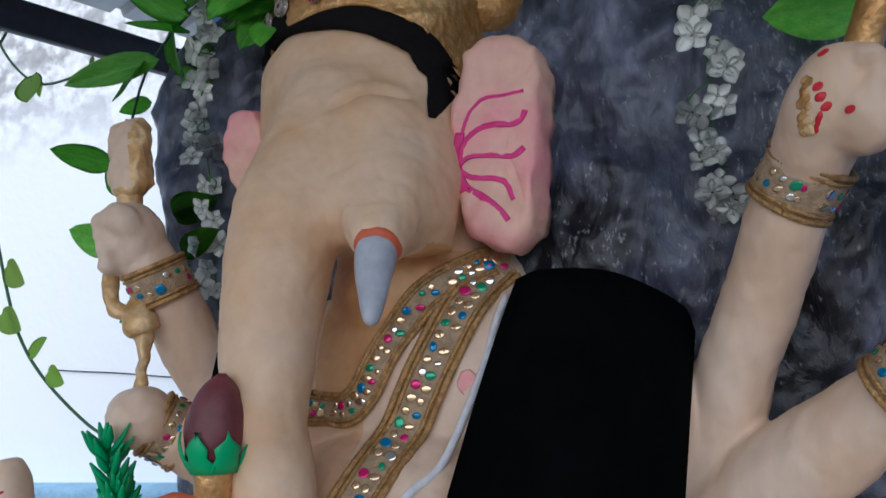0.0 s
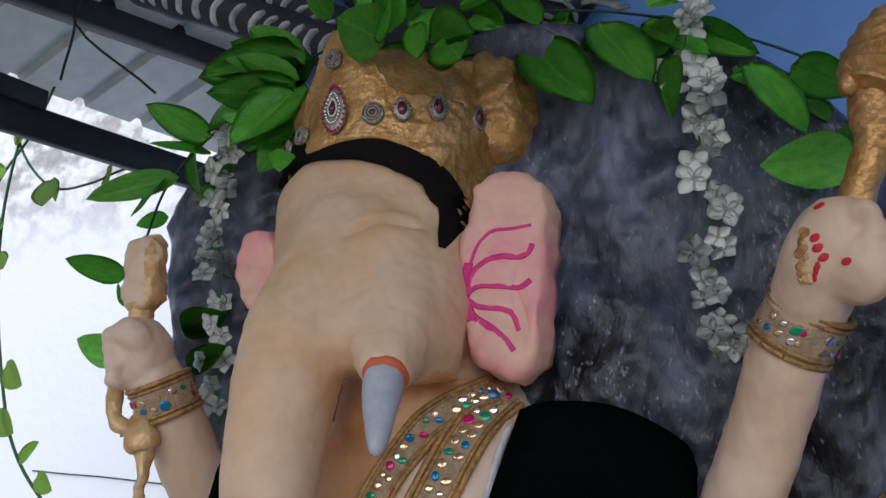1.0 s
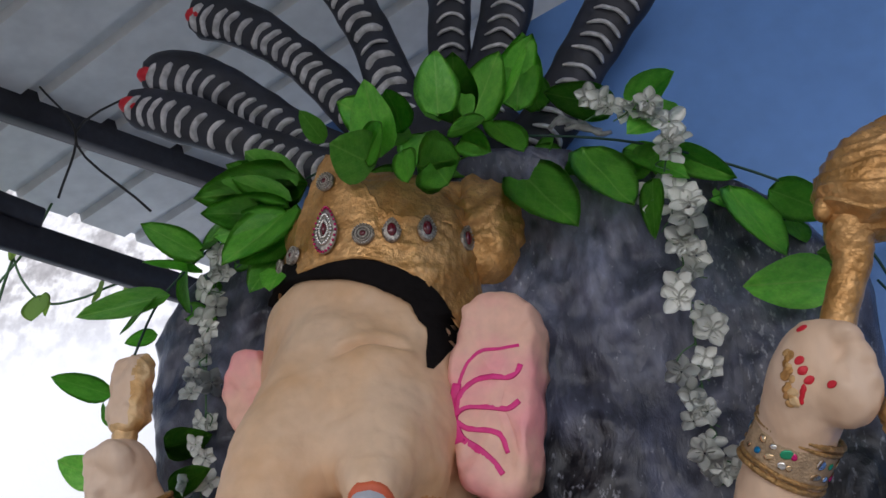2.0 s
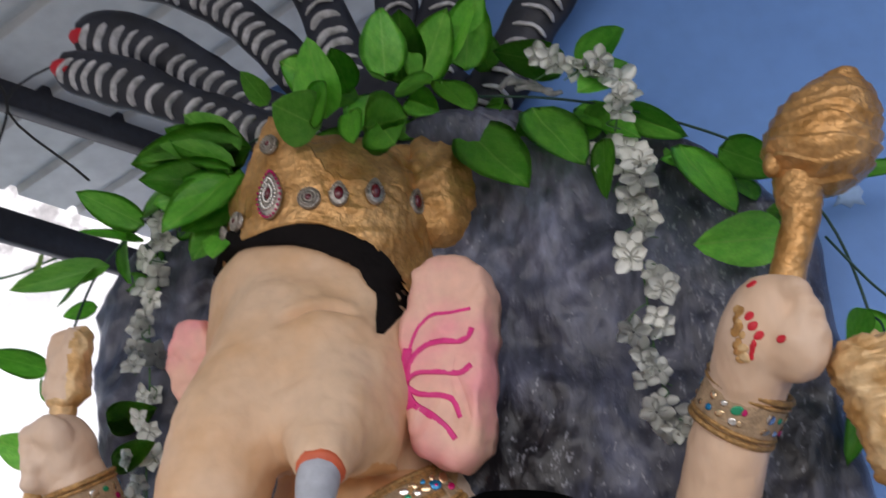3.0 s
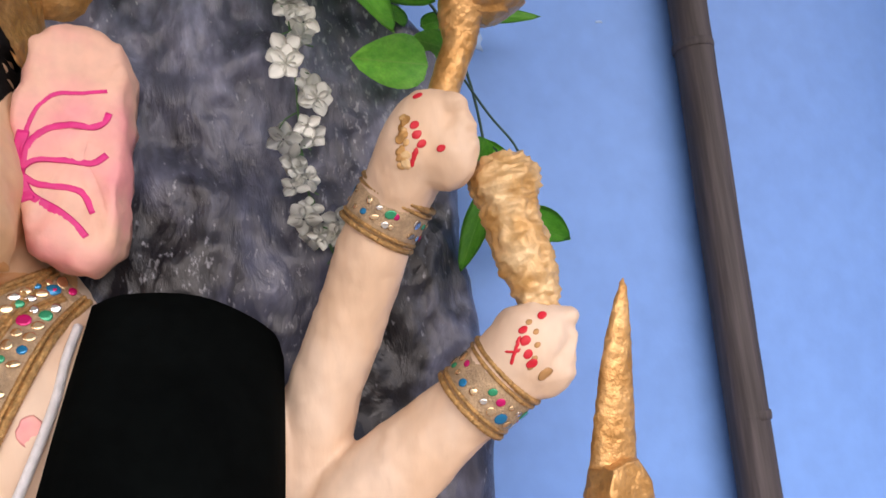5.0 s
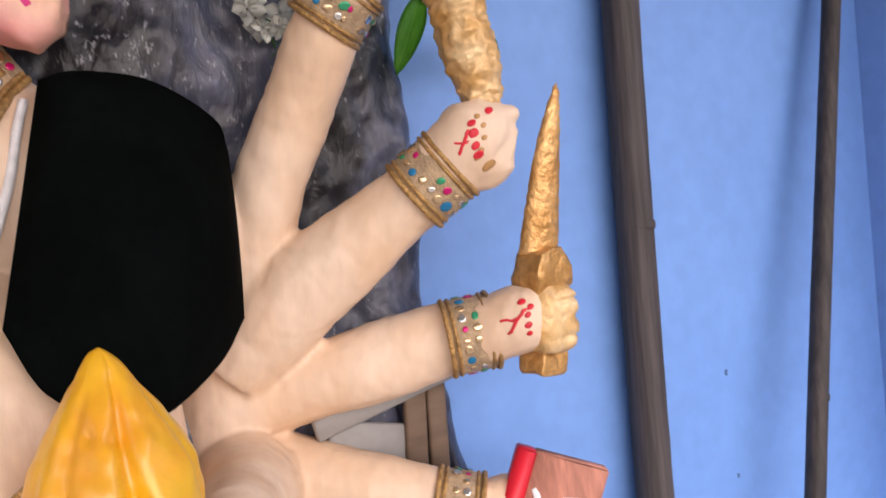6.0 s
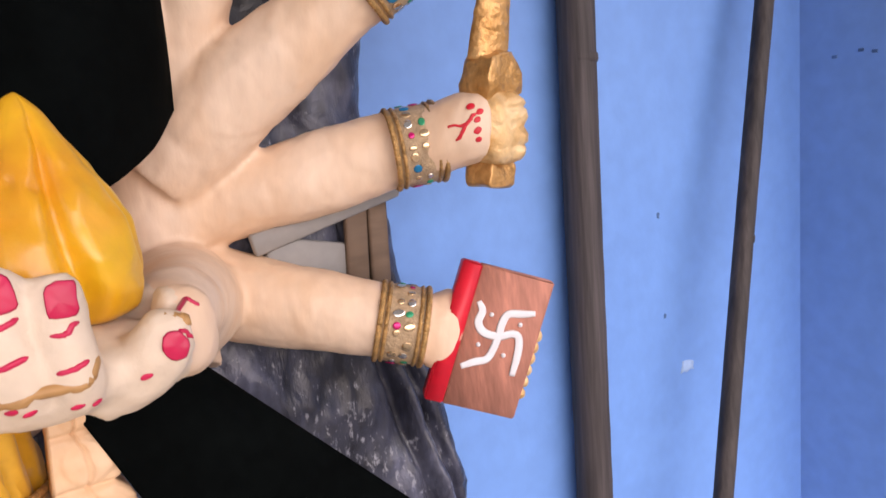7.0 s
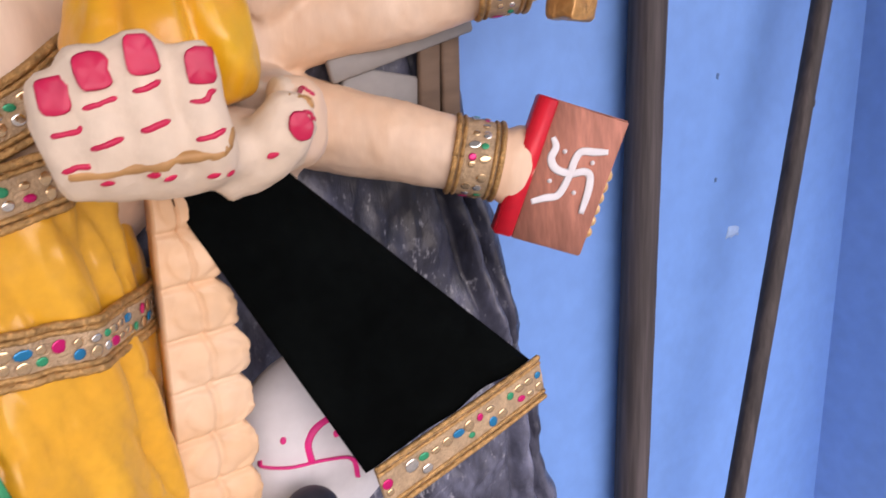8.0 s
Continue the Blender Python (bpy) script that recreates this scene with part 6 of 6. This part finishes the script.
def flower_mesh(seed, n=5):
    r = random.Random(seed)
    bm = bmesh.new()
    for k in range(n):
        a = 2 * math.pi * k / n + r.uniform(-0.25, 0.25)
        w, L, cup = r.uniform(0.34, 0.42), r.uniform(0.78, 1.0), r.uniform(-0.05, 0.3)
        g = []
        for t in (0.0, 0.2, 0.42, 0.64, 0.82, 0.94, 1.0):
            half = w * math.sqrt(1 - ((t - 0.52) / 0.535) ** 2)
            row = []
            for u in (-1, -0.5, 0, 0.5, 1):
                x, y = u * half, 0.05 + L * t - 0.14 * u * u * t
                z = cup * t * t - 0.10 * (1 - abs(u)) + 0.012 * r.uniform(-1, 1)
                row.append(bm.verts.new((x * math.cos(a) - y * math.sin(a), x * math.sin(a) + y * math.cos(a), z)))
            g.append(row)
        for p, q in zip(g, g[1:]):
            for j in range(4):
                bm.faces.new((p[j], p[j + 1], q[j + 1], q[j]))
    bmesh.ops.solidify(bm, geom=list(bm.faces), thickness=0.012)
    return mesh_of(bm, "flower", PETAL)
FLOWERS = [flower_mesh(s, n) for s, n in ((1, 5), (2, 5), (3, 4), (4, 5))]
def flower_string(label, pts, count, size, spread):
    ob = thing("flower_string", label, "flower string", pts[0], "hanging flower strings")
    stem(ob, pts, 0.0015, STEM)
    sp = spline(pts, 10)
    for k in range(count):
        p = Vector(sp[int((k + 0.3) / count * (len(sp) - 1))])
        p += Vector((rnd.uniform(-spread, spread), rnd.uniform(-0.022, -0.004), rnd.uniform(-0.012, 0.012)))
        o = part("flower", rnd.choice(FLOWERS), None, ob)
        s = size * rnd.uniform(0.8, 1.15) * (1.0 - 0.25 * k / count)
        nrm = Vector((rnd.uniform(-0.5, 0.5), -1, rnd.uniform(-0.5, 0.5)))
        o.matrix_basis = Matrix.LocRotScale(p - ob.location, nrm.to_track_quat("Z", "Y") @ Euler((0, 0, rnd.uniform(0, 6))).to_quaternion(), (s, s, s))
    for k in range(count // 2):
        p = Vector(sp[int((k + 0.5) / (count // 2) * (len(sp) - 1))])
        stem(ob, [p, p + Vector((rnd.uniform(-0.02, 0.02), -0.006, -0.012)), p + Vector((rnd.uniform(-0.03, 0.03), -0.01, -0.026))], 0.001, STEM, "stalk")
    return ob
flower_string("white artificial wisteria string hanging down the rock", [(0.045, 1.05, 2.40), (0.052, 1.045, 2.32), (0.056, 1.045, 2.20), (0.055, 1.043, 2.10), (0.062, 1.043, 2.02), (0.085, 1.045, 1.955)], 30, 0.029, 0.026)
flower_string("white artificial wisteria string hanging beside the arm", [(-0.700, 1.05, 2.36), (-0.694, 1.05, 2.30), (-0.700, 1.055, 2.20), (-0.690, 1.055, 2.10), (-0.685, 1.055, 2.0), (-0.675, 1.055, 1.90)], 22, 0.027, 0.022)
flower_string("white artificial blossom sprig lying in the garland", [(-0.06, 1.02, 2.53), (-0.01, 1.01, 2.515), (0.03, 1.0, 2.49), (0.055, 1.01, 2.45), (0.045, 1.02, 2.40)], 11, 0.030, 0.014)

# climbing vines in the daylight
vine = thing("climbing_vine", "thin green vine with pale heart-shaped leaves in daylight", "vine", (-1.5, 1.6, 2.2))
main = [(-1.66, 1.62, 2.95), (-1.70, 1.6, 2.73), (-1.72, 1.6, 2.5), (-1.69, 1.6, 2.25), (-1.63, 1.6, 2.02), (-1.58, 1.6, 1.90), (-1.50, 1.6, 1.80), (-1.38, 1.6, 1.70), (-1.30, 1.6, 1.66)]
stem(vine, main, 0.004, STEM)
stem(vine, [(-1.74, 1.6, 2.80), (-1.66, 1.6, 2.66), (-1.56, 1.6, 2.575), (-1.45, 1.6, 2.575), (-1.36, 1.6, 2.60), (-1.25, 1.6, 2.62)], 0.0035, STEM)
stem(vine, [(-1.60, 1.6, 2.90), (-1.66, 1.6, 2.75), (-1.76, 1.6, 2.60), (-1.80, 1.6, 2.4)], 0.0035, STEM)
for b, t, w in (((-1.64, 1.6, 2.10), (-1.57, 1.58, 2.05), 0.075), ((-1.65, 1.6, 1.98), (-1.575, 1.58, 1.935), 0.07), ((-1.56, 1.6, 1.87), (-1.475, 1.58, 1.91), 0.045), ((-1.50, 1.6, 1.83), (-1.44, 1.58, 1.80), 0.055),
                ((-1.72, 1.6, 2.76), (-1.64, 1.58, 2.74), 0.08), ((-1.58, 1.6, 2.60), (-1.56, 1.58, 2.51), 0.085), ((-1.40, 1.6, 2.60), (-1.36, 1.58, 2.56), 0.07), ((-1.30, 1.6, 2.61), (-1.26, 1.58, 2.57), 0.06),
                ((-1.74, 1.6, 2.66), (-1.80, 1.58, 2.58), 0.07), ((-1.72, 1.6, 2.50), (-1.78, 1.58, 2.44), 0.07), ((-1.72, 1.6, 2.40), (-1.66, 1.58, 2.35), 0.06), ((-1.55, 1.6, 2.575), (-1.535, 1.58, 2.53), 0.025), ((-1.70, 1.6, 2.24), (-1.76, 1.58, 2.18), 0.06)):
    put_leaf(vine, b, t, w, VINES)
for pts in ([(-1.05, 1.35, 3.04), (-1.19, 1.2, 2.80), (-1.0, 1.25, 2.60)], [(-1.32, 1.2, 2.95), (-1.19, 1.2, 2.80), (-1.22, 1.22, 2.65)]):
    bm = bmesh.new()
    tube(bm, [(*p, 0.0028) for p in pts], seg=6, steps=6)
    solid("hanging_wire", bm, WIRE_DARK, "thin dark wire hanging under the roof", "wire")
